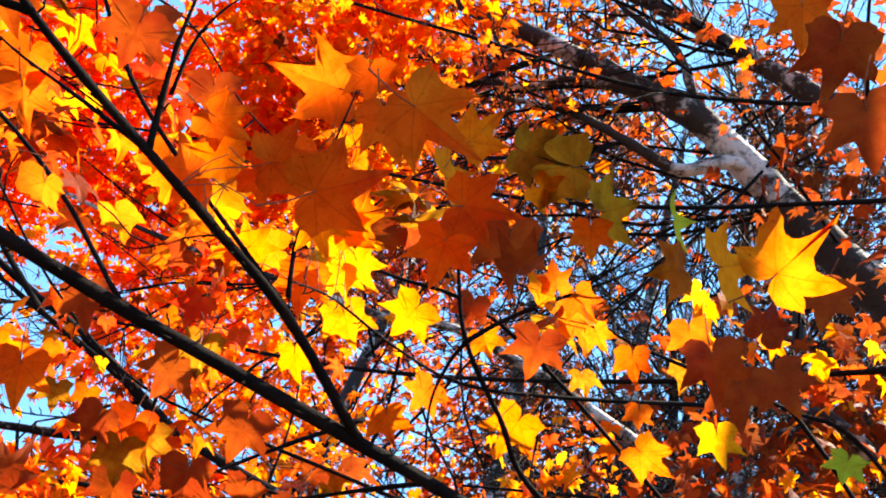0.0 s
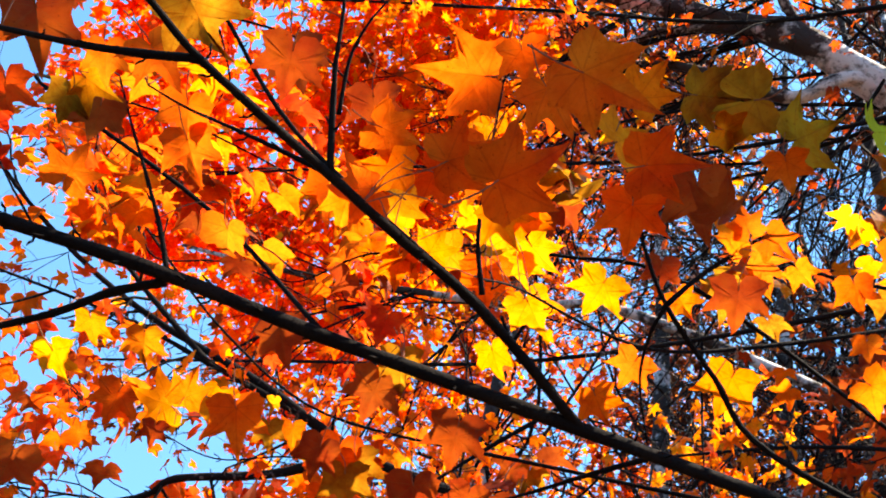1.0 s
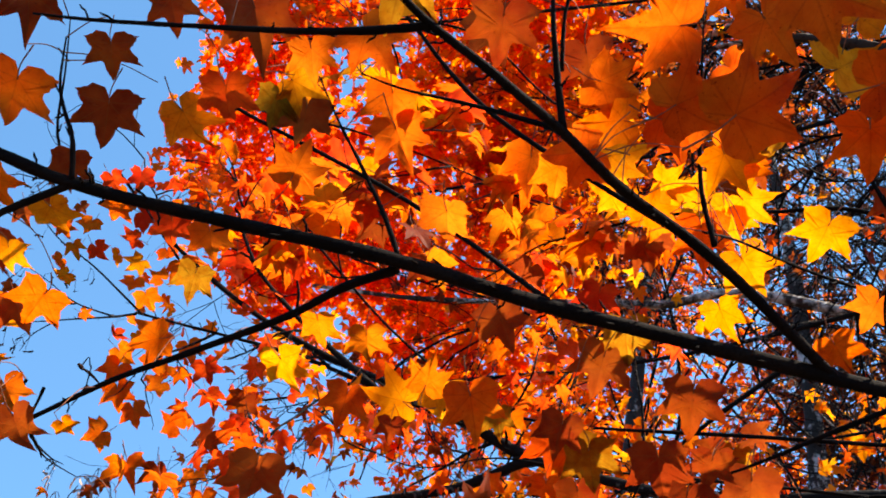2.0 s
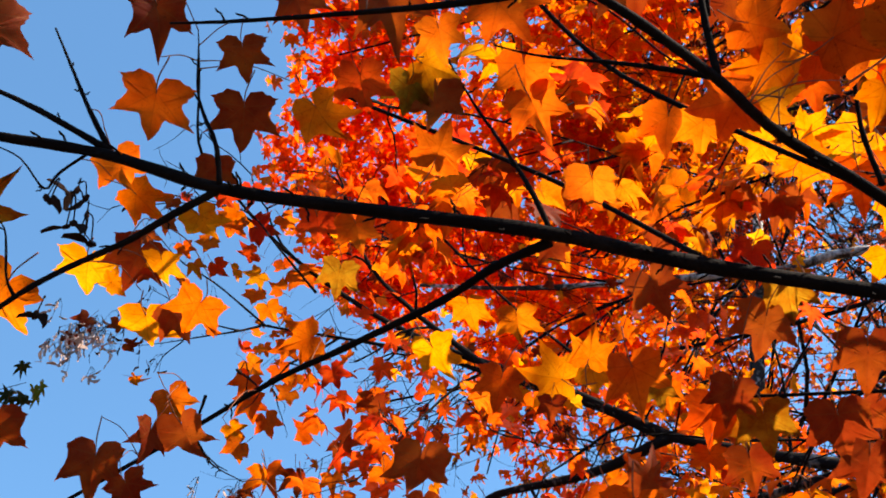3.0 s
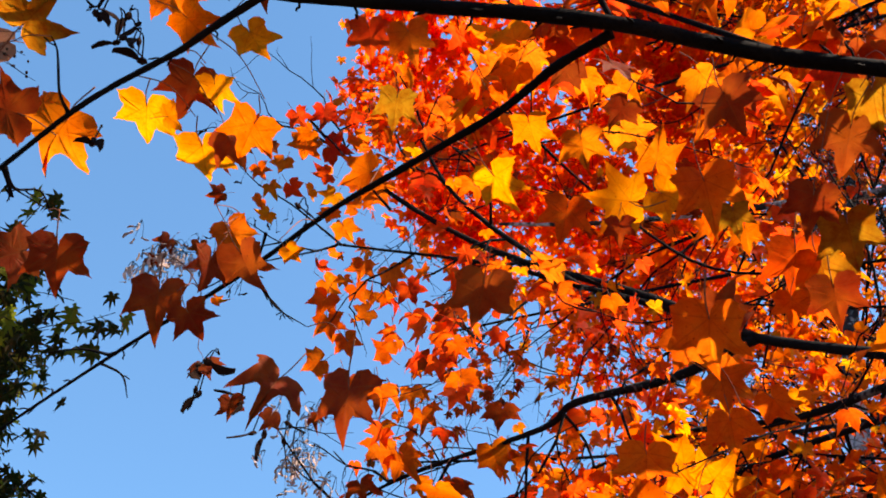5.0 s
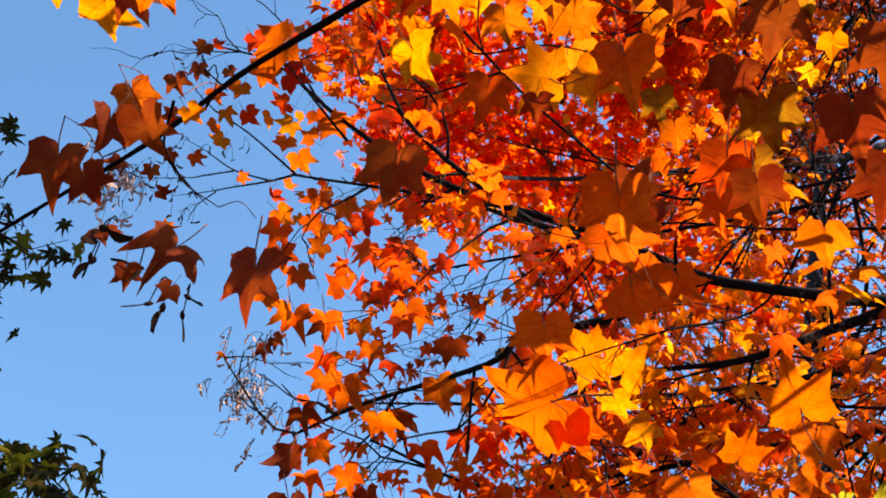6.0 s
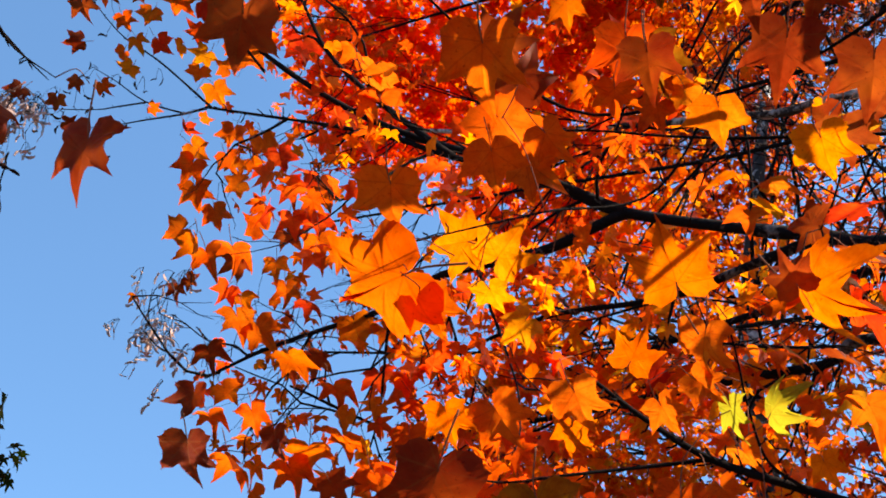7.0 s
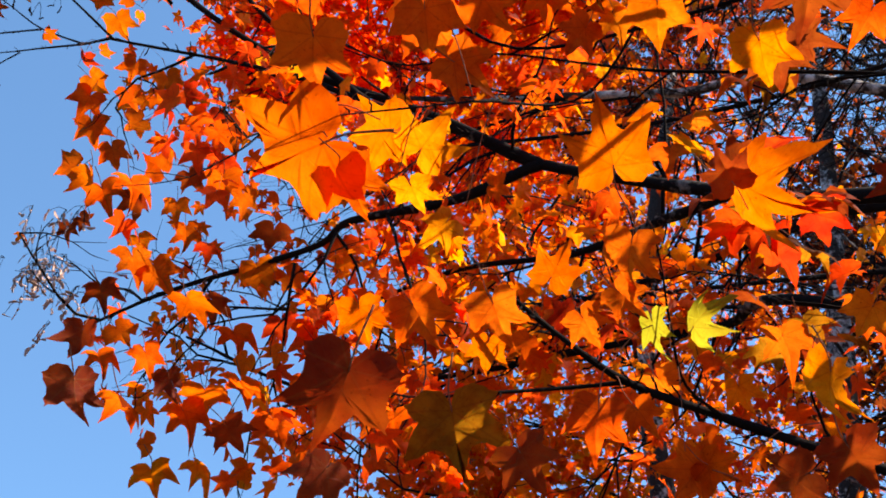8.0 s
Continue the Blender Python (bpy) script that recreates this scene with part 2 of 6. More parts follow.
def leaf_blade(lobes, rng, fold=0.12, droop=0.25, curl=0.08, fine=True):
    """A lobed blade of unit length, stalk end at the origin, middle lobe along +y, light side up; returns vertices, faces and UVs."""
    spec = {3: ((0, 1.0), (62, 0.86)), 5: ((0, 1.0), (52, 0.90), (106, 0.60)), 7: ((0, 1.0), (38, 0.95), (76, 0.78), (116, 0.48))}[lobes]
    notch = {3: (0.52,), 5: (0.48, 0.45), 7: (0.42, 0.40, 0.34)}[lobes]
    foot = {3: ((96, 0.60), (128, 0.46), (158, 0.30)), 5: ((134, 0.45), (160, 0.27)), 7: ((140, 0.36), (162, 0.22))}[lobes]
    side = []                                  # outline of the right half, from the middle tip round to the stalk
    for j, (ang, r) in enumerate(spec):
        ang, r = ang + rng.uniform(-4, 4), r * rng.uniform(0.92, 1.07)
        before = (spec[j][0] - spec[j - 1][0]) / 2 if j else 0
        after = (spec[j + 1][0] - spec[j][0]) / 2 if j < len(spec) - 1 else (foot[0][0] - ang) * 0.7
        low = notch[min(j, len(notch) - 1)]
        if j > 0:
            deep = notch[j - 1]
            if fine:
                side += [(ang - before * 0.72, deep + (r - deep) * 0.13 * rng.uniform(0.6, 1.4)), (ang - before * 0.48, deep + (r - deep) * 0.34 * rng.uniform(0.85, 1.15))]
            if fine is not None:
                side.append((ang - before * 0.30, deep + (r - deep) * 0.53 * rng.uniform(0.94, 1.06)))
            if fine:
                side.append((ang - before * 0.10, deep + (r - deep) * 0.76))
        side.append((ang, r))
        if fine:
            side.append((ang + after * 0.10, low + (r - low) * 0.76))
        if fine is not None:
            side.append((ang + after * 0.30, low + (r - low) * 0.53 * rng.uniform(0.94, 1.06)))
        if fine:
            side += [(ang + after * 0.48, low + (r - low) * 0.34 * rng.uniform(0.85, 1.15)), (ang + after * 0.72, low + (r - low) * 0.13 * rng.uniform(0.6, 1.4))]
        if j < len(spec) - 1:
            side.append((ang + after, low * rng.uniform(0.92, 1.08)))
    side += [(a, r * rng.uniform(0.92, 1.08)) for a, r in foot] + [(172, 0.12)]
    if fine:                                   # a worn, slightly toothed margin
        side = [(a, r * (1 if k == 0 else rng.uniform(0.955, 1.045))) for k, (a, r) in enumerate(side)]
    half = [(math.sin(radians(a)) * r, math.cos(radians(a)) * r) for a, r in side]
    other = [(-x * rng.uniform(0.95, 1.05), y * rng.uniform(0.97, 1.03)) for x, y in half[1:]]
    ring = half + [(0.0, 0.0)] + other[::-1]
    n = len(ring)
    mid = (0.0, 0.22)
    outer = [(mid[0] + (x - mid[0]) * 0.76, mid[1] + (y - mid[1]) * 0.76) for x, y in ring]
    inner = [(mid[0] + (x - mid[0]) * 0.42, mid[1] + (y - mid[1]) * 0.42) for x, y in ring]
    flat = ring + outer + inner + [mid]
    bend = [rng.uniform(-1, 1) for _ in range(9)]
    verts = []
    for x, y in flat:
        r, turn = math.hypot(x, y - 0.1), math.atan2(x, y + 0.05)
        z = abs(x) * fold - droop * r * r * 0.5 - curl * max(0, r - 0.45) * 2
        z += 0.11 * (bend[0] * x * y * 4 + bend[1] * math.sin(5 * x + bend[2]) * r + bend[3] * math.sin(4 * y + bend[4] * 3) * r)
        z += 0.16 * max(0, r - 0.35) * (bend[5] * math.sin(2 * turn + bend[6] * 3) + bend[7] * math.cos(3 * turn + bend[8] * 3))     # each lobe bends its own way
        z += 0.018 * abs(math.sin(turn * 7.5)) * min(1.0, r * 2)                                                                  # the blade swells between its veins
        verts.append((x, y, z))
    faces = []
    for i in range(n):
        k = (i + 1) % n
        faces += [(i, k, n + k, n + i), (n + i, n + k, 2 * n + k, 2 * n + i), (2 * n + i, 2 * n + k, 3 * n)]
    return verts, faces, [(0.5 + x * 0.5, 0.2 + y * 0.5) for x, y in flat]


def leaf_mesh(name, lobes, rng, mat, stalk=0.7, **shape):
    """Blade and its thin curved stalk in one mesh, of unit blade length."""
    v, f, uv = leaf_blade(lobes, rng, **shape)
    v, slots = [Vector(p) for p in v], [0] * len(f)
    run = spline([(0, 0.02, 0.0), (rng.uniform(-0.08, 0.08), -stalk * 0.4, 0.10), (rng.uniform(-0.15, 0.15), -stalk, rng.uniform(0.15, 0.4))], 4)
    tv, tf = tube_data(run, 0.011, 0.014, 5)
    k = len(v)
    f = f + [tuple(i + k for i in q) for q in tf]
    return mesh_of(name, v + tv, f, [mat, STALK], slots + [1] * len(tf), uv + [(0.5, 0.1)] * len(tv))


rng = random.Random(7)
SHAPES = [(5, 0.14, 0.30, 0.12), (5, 0.30, 0.45, 0.25), (3, 0.20, 0.35, 0.15), (5, -0.20, 0.7, 0.3), (3, 0.42, 0.3, 0.2), (5, 0.5, 0.8, 0.35), (7, 0.15, 0.3, 0.1)]
BLADES = {}


def near_leaf(branch, colour, shape, x, y, z, size, heading, pitch, roll):
    """One leaf of a near branch: its middle, blade length, compass heading of its tip, and tilts, in degrees."""
    key = (colour, shape)
    if key not in BLADES:
        lobes, fold, droop, curl = SHAPES[shape]
        BLADES[key] = leaf_mesh("leaf", lobes, random.Random(31 + shape * 7 + len(colour)), LEAF[colour], fold=fold, droop=droop, curl=curl)
    m = pose(x, y, z, pitch, roll, heading) @ Matrix.Scale(size, 4) @ Matrix.Translation((0, -0.3, 0))
    end = m @ Vector((0, -0.66, 0.25))
    join = min(THIN_WOOD, key=lambda q: (q - end).length_squared)
    if 0.008 < (join - end).length < 0.10:         # a fine side twig from the stalk to the wood
        mid = end.lerp(join, 0.5) + Vector((0, 0, 0.15 * (join - end).length))
        v, f = tube_data(spline([end, mid, join], 5), 0.0004, 0.0006, 5)
        part("twig", mesh_of("twig", v, f, [STALK]), branch)
    return part("leaf", BLADES[key], branch, m=m)


def cloud(name, parent, templates, mats, places, label=""):
    """Many leaves joined into one mesh. places: rows of position, blade length, three angles, template number, material slot."""
    vs, fs, us, ss, base = [], [], [], [], 0
    ready = [(np.array([tuple(p) for p in v]), f, uv) for v, f, uv in templates]
    for pos, size, (ax, ay, az), k, slot in places:
        v, f, uv = ready[k % len(ready)]
        r = np.array(Euler((ax, ay, az)).to_matrix())
        vs.append((v - (0, 0.3, 0)) @ r.T * size + np.array(pos))
        fs.extend([tuple(i + base for i in q) for q in f])
        us.extend(uv)
        ss.extend([slot] * len(f))
        base += len(v)
    me = mesh_of(name, np.concatenate(vs), fs, mats, ss, us, smooth=False)
    return part(name, me, parent, label, kind="stuff")


def simple_blade(lobes, rng, fine=False):
    """A plain lobed blade for leaves farther off."""
    v, f, uv = leaf_blade(lobes, rng, fine=fine, fold=rng.uniform(-0.1, 0.3), droop=rng.uniform(0.1, 0.6), curl=0.1)
    n = (len(v) - 1) // 3
    v = v[:n] + [v[-1]]
    uv = uv[:n] + [uv[-1]]
    return v, [(i, (i + 1) % n, n) for i in range(n)], uv


rng = random.Random(11)
FAR_BLADES = [simple_blade(k, rng) for k in (5, 5, 3, 5, 7)]
TINY_BLADES = [simple_blade(k, rng, None) for k in (5, 3, 5, 3, 5)]


def hang(rng, lean=0.6):
    """Angles of a leaf that hangs from its stalk: tip down by some way, any heading."""
    return (rng.gauss(-0.75, 0.45), rng.gauss(0, lean), rng.uniform(0, 2 * math.pi))


def spray(rng, start, way, length, r0, depth, tips, tubes, droop=0.15, side=3, wander=0.22):
    """A twig that forks: fills tubes with its runs and tips with the places where leaves sit."""
    run, p, d = [Vector(start)], Vector(start), Vector(way).normalized()
    steps = 5 if depth else 4
    for i in range(steps):
        d = (d + Vector((rng.gauss(0, wander), rng.gauss(0, wander), rng.gauss(0, wander) - droop * 0.3))).normalized()
        p = p + d * (length / steps)
        run.append(p)
        if depth == 0 or i >= 2:
            tips.append((p.copy(), d.copy()))
    tubes.append((run, r0, r0 * 0.45))
    if depth:
        for i in range(side):
            k = rng.randint(1, steps)
            w = (d + Vector((rng.gauss(0, 0.6), rng.gauss(0, 0.6), rng.gauss(0, 0.5)))).normalized()
            spray(rng, run[k], w, length * rng.uniform(0.4, 0.65), r0 * 0.55, depth - 1, tips, tubes, droop, side, wander)


def twigs(name, parent, tubes, mat, sides=5, label=""):
    vs, fs = [], []
    for run, r0, r1 in tubes:
        v, f = tube_data(run, r0, r1, sides)
        k = len(vs)
        vs += v
        fs += [tuple(i + k for i in q) for q in f]
    return part(name, mesh_of(name, vs, fs, [mat]), parent, label, kind="stuff")

# ---- ground ----
n = Nodes("leaf_litter_soil")
place = n.add("ShaderNodeTexCoord").outputs["Object"]
soil = n.ramp(n.noise(3.0, 6.0, 0.65, place), [(0.3, (0.025, 0.018, 0.012)), (0.5, (0.055, 0.03, 0.015)), (0.7, (0.12, 0.055, 0.018))])
p = n.add("ShaderNodeBsdfPrincipled")
n.link(soil, p.inputs["Base Color"])
p.inputs["Roughness"].default_value = 0.9
n.link(n.bump(n.noise(14.0, 5.0, 0.6, place), 0.6, 0.03), p.inputs["Normal"])
SOIL = n.done(p.outputs[0])
gv = [(x * 40.0 - 600, y * 40.0 - 600, 0.25 * noise.noise(Vector((x * 0.4, y * 0.4, 0)))) for y in range(31) for x in range(31)]
gf = [(y * 31 + x, y * 31 + x + 1, y * 31 + x + 32, y * 31 + x + 31) for y in range(30) for x in range(30)]
ground = tagged(new("ground", mesh_of("ground", gv, gf, [SOIL])), "brown soil covered with fallen orange leaves", "ground", kind="structure")

# ---- the maple whose branches hang over the camera: trunk, near branches and their leaves ----
maple = thing("maple_tree", "autumn maple with dark slender branches and translucent orange leaves", "tree", (1.9, 2.2, 0))
# Unseen trunk that carries the limbs; its upper bend steers its own shadow.
limb("trunk", [(0, 0, -0.2), (0.02, 0.0, 1.0), (-0.03, 0.03, 2.2), (0.02, 0.05, 3.4), (0.08, -0.45, 4.2), (0.1, -0.85, 4.6), (0.12, -1.15, 5.0), (0.2, -1.5, 6.0), (0.3, -1.8, 7.5)], 0.13, 0.04, SUN_PATCH_BARK, maple, "grey maple trunk with sun patches in its colour", steps=8, sides=16)
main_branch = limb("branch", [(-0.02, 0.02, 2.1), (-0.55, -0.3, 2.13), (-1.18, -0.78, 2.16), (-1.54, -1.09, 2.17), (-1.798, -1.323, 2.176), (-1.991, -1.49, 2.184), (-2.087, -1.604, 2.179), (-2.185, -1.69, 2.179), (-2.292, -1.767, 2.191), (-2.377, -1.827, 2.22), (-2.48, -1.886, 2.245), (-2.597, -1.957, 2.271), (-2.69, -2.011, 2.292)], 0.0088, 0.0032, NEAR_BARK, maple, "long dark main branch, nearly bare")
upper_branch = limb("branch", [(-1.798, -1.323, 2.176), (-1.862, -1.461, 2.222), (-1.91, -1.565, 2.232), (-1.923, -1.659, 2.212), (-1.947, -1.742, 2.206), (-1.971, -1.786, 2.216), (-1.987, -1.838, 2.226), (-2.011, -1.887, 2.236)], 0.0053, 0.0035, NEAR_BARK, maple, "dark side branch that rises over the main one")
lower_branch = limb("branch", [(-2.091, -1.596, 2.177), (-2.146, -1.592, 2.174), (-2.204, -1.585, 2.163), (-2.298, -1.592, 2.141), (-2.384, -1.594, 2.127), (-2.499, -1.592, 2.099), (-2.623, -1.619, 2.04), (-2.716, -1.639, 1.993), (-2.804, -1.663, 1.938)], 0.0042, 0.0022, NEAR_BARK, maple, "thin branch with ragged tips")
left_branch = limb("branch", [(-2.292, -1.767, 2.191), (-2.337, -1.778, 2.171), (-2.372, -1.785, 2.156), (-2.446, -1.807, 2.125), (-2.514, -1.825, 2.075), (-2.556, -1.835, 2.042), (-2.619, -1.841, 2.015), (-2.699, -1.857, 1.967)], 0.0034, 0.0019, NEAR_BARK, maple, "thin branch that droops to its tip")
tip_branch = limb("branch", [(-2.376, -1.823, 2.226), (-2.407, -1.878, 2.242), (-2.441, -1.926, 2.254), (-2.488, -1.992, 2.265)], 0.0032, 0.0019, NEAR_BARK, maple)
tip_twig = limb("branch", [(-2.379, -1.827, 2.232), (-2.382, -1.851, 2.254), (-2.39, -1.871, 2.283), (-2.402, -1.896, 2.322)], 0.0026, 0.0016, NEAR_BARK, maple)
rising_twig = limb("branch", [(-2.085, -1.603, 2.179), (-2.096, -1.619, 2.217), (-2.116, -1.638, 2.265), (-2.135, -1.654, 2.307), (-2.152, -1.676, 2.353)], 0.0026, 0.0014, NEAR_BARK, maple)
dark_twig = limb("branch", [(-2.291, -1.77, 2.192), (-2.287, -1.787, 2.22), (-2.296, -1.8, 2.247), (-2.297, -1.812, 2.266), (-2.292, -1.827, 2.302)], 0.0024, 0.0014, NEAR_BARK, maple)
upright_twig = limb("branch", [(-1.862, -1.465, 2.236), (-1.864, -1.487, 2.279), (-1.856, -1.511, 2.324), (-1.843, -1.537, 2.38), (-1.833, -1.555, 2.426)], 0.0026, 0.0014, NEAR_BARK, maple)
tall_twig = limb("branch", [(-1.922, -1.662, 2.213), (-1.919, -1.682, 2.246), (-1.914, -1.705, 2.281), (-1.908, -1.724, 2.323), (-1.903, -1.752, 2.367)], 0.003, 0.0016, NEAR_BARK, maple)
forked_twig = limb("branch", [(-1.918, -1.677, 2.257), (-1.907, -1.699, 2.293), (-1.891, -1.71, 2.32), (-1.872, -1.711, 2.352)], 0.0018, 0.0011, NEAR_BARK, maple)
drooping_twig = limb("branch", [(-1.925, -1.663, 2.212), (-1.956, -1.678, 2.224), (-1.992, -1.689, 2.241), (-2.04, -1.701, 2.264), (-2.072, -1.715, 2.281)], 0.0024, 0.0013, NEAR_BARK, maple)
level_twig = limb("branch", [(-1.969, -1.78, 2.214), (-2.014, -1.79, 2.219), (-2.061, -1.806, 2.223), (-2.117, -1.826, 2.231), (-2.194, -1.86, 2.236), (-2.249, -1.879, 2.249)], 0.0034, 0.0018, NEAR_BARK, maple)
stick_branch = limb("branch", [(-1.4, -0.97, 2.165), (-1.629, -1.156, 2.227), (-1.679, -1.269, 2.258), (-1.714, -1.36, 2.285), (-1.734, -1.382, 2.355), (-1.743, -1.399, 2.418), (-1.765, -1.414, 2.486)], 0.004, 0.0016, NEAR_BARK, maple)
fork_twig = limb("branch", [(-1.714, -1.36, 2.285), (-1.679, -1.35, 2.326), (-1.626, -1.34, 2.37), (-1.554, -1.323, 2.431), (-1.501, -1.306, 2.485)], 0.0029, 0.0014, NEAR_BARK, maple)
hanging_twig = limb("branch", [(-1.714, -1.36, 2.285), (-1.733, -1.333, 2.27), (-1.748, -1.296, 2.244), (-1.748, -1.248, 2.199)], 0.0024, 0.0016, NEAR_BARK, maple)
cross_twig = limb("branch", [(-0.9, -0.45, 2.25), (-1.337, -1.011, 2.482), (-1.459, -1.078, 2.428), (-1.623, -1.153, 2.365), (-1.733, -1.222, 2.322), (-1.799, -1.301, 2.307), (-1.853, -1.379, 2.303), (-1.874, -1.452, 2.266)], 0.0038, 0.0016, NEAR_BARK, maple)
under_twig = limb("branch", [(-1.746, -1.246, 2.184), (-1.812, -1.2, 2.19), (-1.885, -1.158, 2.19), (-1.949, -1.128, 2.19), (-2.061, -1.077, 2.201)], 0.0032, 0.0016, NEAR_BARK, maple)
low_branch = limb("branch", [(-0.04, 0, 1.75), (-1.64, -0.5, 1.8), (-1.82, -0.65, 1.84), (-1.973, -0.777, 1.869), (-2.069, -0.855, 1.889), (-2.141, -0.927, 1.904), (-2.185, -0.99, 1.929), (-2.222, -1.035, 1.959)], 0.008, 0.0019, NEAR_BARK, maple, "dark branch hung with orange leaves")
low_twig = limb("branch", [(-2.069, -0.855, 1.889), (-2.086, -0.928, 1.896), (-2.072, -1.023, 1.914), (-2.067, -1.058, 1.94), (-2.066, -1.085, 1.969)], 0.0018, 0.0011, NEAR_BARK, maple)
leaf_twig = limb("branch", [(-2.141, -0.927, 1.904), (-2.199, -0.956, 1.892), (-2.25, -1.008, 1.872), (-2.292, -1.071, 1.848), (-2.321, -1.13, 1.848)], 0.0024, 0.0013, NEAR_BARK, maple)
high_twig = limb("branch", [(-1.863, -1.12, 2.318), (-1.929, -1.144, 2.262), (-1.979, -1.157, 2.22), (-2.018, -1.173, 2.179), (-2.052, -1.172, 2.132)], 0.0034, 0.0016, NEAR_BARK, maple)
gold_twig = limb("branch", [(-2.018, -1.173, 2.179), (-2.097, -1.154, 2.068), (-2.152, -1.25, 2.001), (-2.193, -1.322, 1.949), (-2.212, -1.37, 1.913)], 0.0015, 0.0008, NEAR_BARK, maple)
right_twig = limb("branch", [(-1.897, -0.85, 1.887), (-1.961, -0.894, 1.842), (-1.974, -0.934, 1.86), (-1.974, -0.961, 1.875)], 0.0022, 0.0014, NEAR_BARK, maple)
_ = limb("twig", [(-2.454, -1.815, 2.111), (-2.452, -1.828, 2.122), (-2.449, -1.843, 2.152), (-2.446, -1.853, 2.159)], 0.0016, 0.0009, NEAR_BARK, maple, steps=4, sides=6)
_ = limb("twig", [(-2.514, -1.827, 2.068), (-2.534, -1.861, 2.077), (-2.544, -1.882, 2.091), (-2.552, -1.895, 2.104)], 0.0016, 0.0009, NEAR_BARK, maple, steps=4, sides=6)
_ = limb("twig", [(-2.381, -1.829, 2.232), (-2.419, -1.836, 2.212), (-2.432, -1.837, 2.199), (-2.448, -1.859, 2.223), (-2.464, -1.882, 2.23)], 0.0016, 0.0009, NEAR_BARK, maple, steps=4, sides=6)
_ = limb("twig", [(-2.519, -1.823, 2.078), (-2.53, -1.803, 2.065), (-2.53, -1.811, 2.072), (-2.543, -1.768, 2.08)], 0.0016, 0.0009, NEAR_BARK, maple, steps=4, sides=6)
_ = limb("twig", [(-2.493, -1.588, 2.108), (-2.504, -1.559, 2.1), (-2.514, -1.533, 2.096), (-2.511, -1.494, 2.094)], 0.0016, 0.0009, NEAR_BARK, maple, steps=4, sides=6)
_ = limb("twig", [(-2.656, -1.624, 2.028), (-2.646, -1.602, 2.022), (-2.646, -1.589, 2.003)], 0.0016, 0.0009, NEAR_BARK, maple, steps=4, sides=6)
_ = limb("twig", [(-2.649, -1.619, 2.037), (-2.663, -1.643, 2.036), (-2.692, -1.667, 2.027)], 0.0016, 0.0009, NEAR_BARK, maple, steps=4, sides=6)
_ = limb("twig", [(-2.318, -1.753, 2.214), (-2.328, -1.777, 2.251), (-2.319, -1.8, 2.3), (-2.319, -1.817, 2.349)], 0.0016, 0.0009, NEAR_BARK, maple, steps=4, sides=6)
_ = limb("twig", [(-2.55, -1.813, 2.101), (-2.56, -1.795, 2.092), (-2.557, -1.775, 2.101), (-2.558, -1.756, 2.083)], 0.0016, 0.0009, NEAR_BARK, maple, steps=4, sides=6)
_ = limb("twig", [(-2.467, -1.599, 2.131), (-2.503, -1.573, 2.107), (-2.523, -1.526, 2.104), (-2.555, -1.48, 2.12)], 0.0016, 0.0009, NEAR_BARK, maple, steps=4, sides=6)
_ = limb("twig", [(-2.473, -1.616, 2.132), (-2.5, -1.606, 2.093), (-2.519, -1.618, 2.072)], 0.0016, 0.0009, NEAR_BARK, maple, steps=4, sides=6)
_ = limb("twig", [(-3.141, -1.826, 2.445), (-3.101, -1.799, 2.497), (-3.06, -1.788, 2.55), (-3.009, -1.737, 2.596)], 0.0016, 0.0009, NEAR_BARK, maple, steps=4, sides=6)
_ = limb("twig", [(-3.088, -1.896, 2.547), (-3.056, -1.835, 2.572), (-3.039, -1.783, 2.576), (-3.027, -1.707, 2.56)], 0.0016, 0.0009, NEAR_BARK, maple, steps=4, sides=6)
_ = limb("twig", [(-3.056, -1.835, 2.572), (-3.029, -1.817, 2.601), (-3.004, -1.783, 2.62), (-2.974, -1.764, 2.647)], 0.0016, 0.0009, NEAR_BARK, maple, steps=4, sides=6)
_ = limb("twig", [(-3.101, -1.799, 2.497), (-3.074, -1.792, 2.533), (-3.076, -1.756, 2.516), (-3.045, -1.707, 2.536)], 0.0016, 0.0009, NEAR_BARK, maple, steps=4, sides=6)

near_leaf(gold_twig, "amber", 1, -2.208, -1.369, 1.884, 0.069, -99, -162, -38)
near_leaf(gold_twig, "amber", 0, -2.178, -1.345, 1.869, 0.035, -175, -134, 13)
near_leaf(gold_twig, "orange", 1, -2.170, -1.413, 1.916, 0.043, -151, -148, -5)
near_leaf(gold_twig, "gold", 0, -2.231, -1.260, 1.985, 0.044, -83, 177, -54)
near_leaf(gold_twig, "gold", 1, -2.184, -1.255, 1.973, 0.043, 50, 161, 28)
near_leaf(gold_twig, "yellow", 0, -2.221, -1.209, 1.957, 0.032, -178, -150, -1)
near_leaf(gold_twig, "gold", 3, -2.215, -1.179, 1.943, 0.030, -137, -115, -48)
near_leaf(gold_twig, "amber", 0, -2.035, -1.280, 1.909, 0.047, 6, 142, -6)
near_leaf(low_twig, "amber", 3, -1.965, -1.169, 1.925, 0.060, 120, -119, 33)
near_leaf(low_twig, "russet", 1, -1.984, -1.184, 1.941, 0.031, -6, 130, -17)
near_leaf(gold_twig, "gold", 1, -1.959, -1.147, 2.066, 0.045, 176, -131, -7)
near_leaf(high_twig, "amber", 4, -2.028, -1.192, 2.091, 0.038, -173, -130, -13)
near_leaf(low_branch, "amber", 0, -2.170, -1.039, 1.975, 0.040, 41, 135, 18)
near_leaf(low_twig, "orange", 5, -2.088, -1.082, 1.944, 0.047, 173, -116, -25)
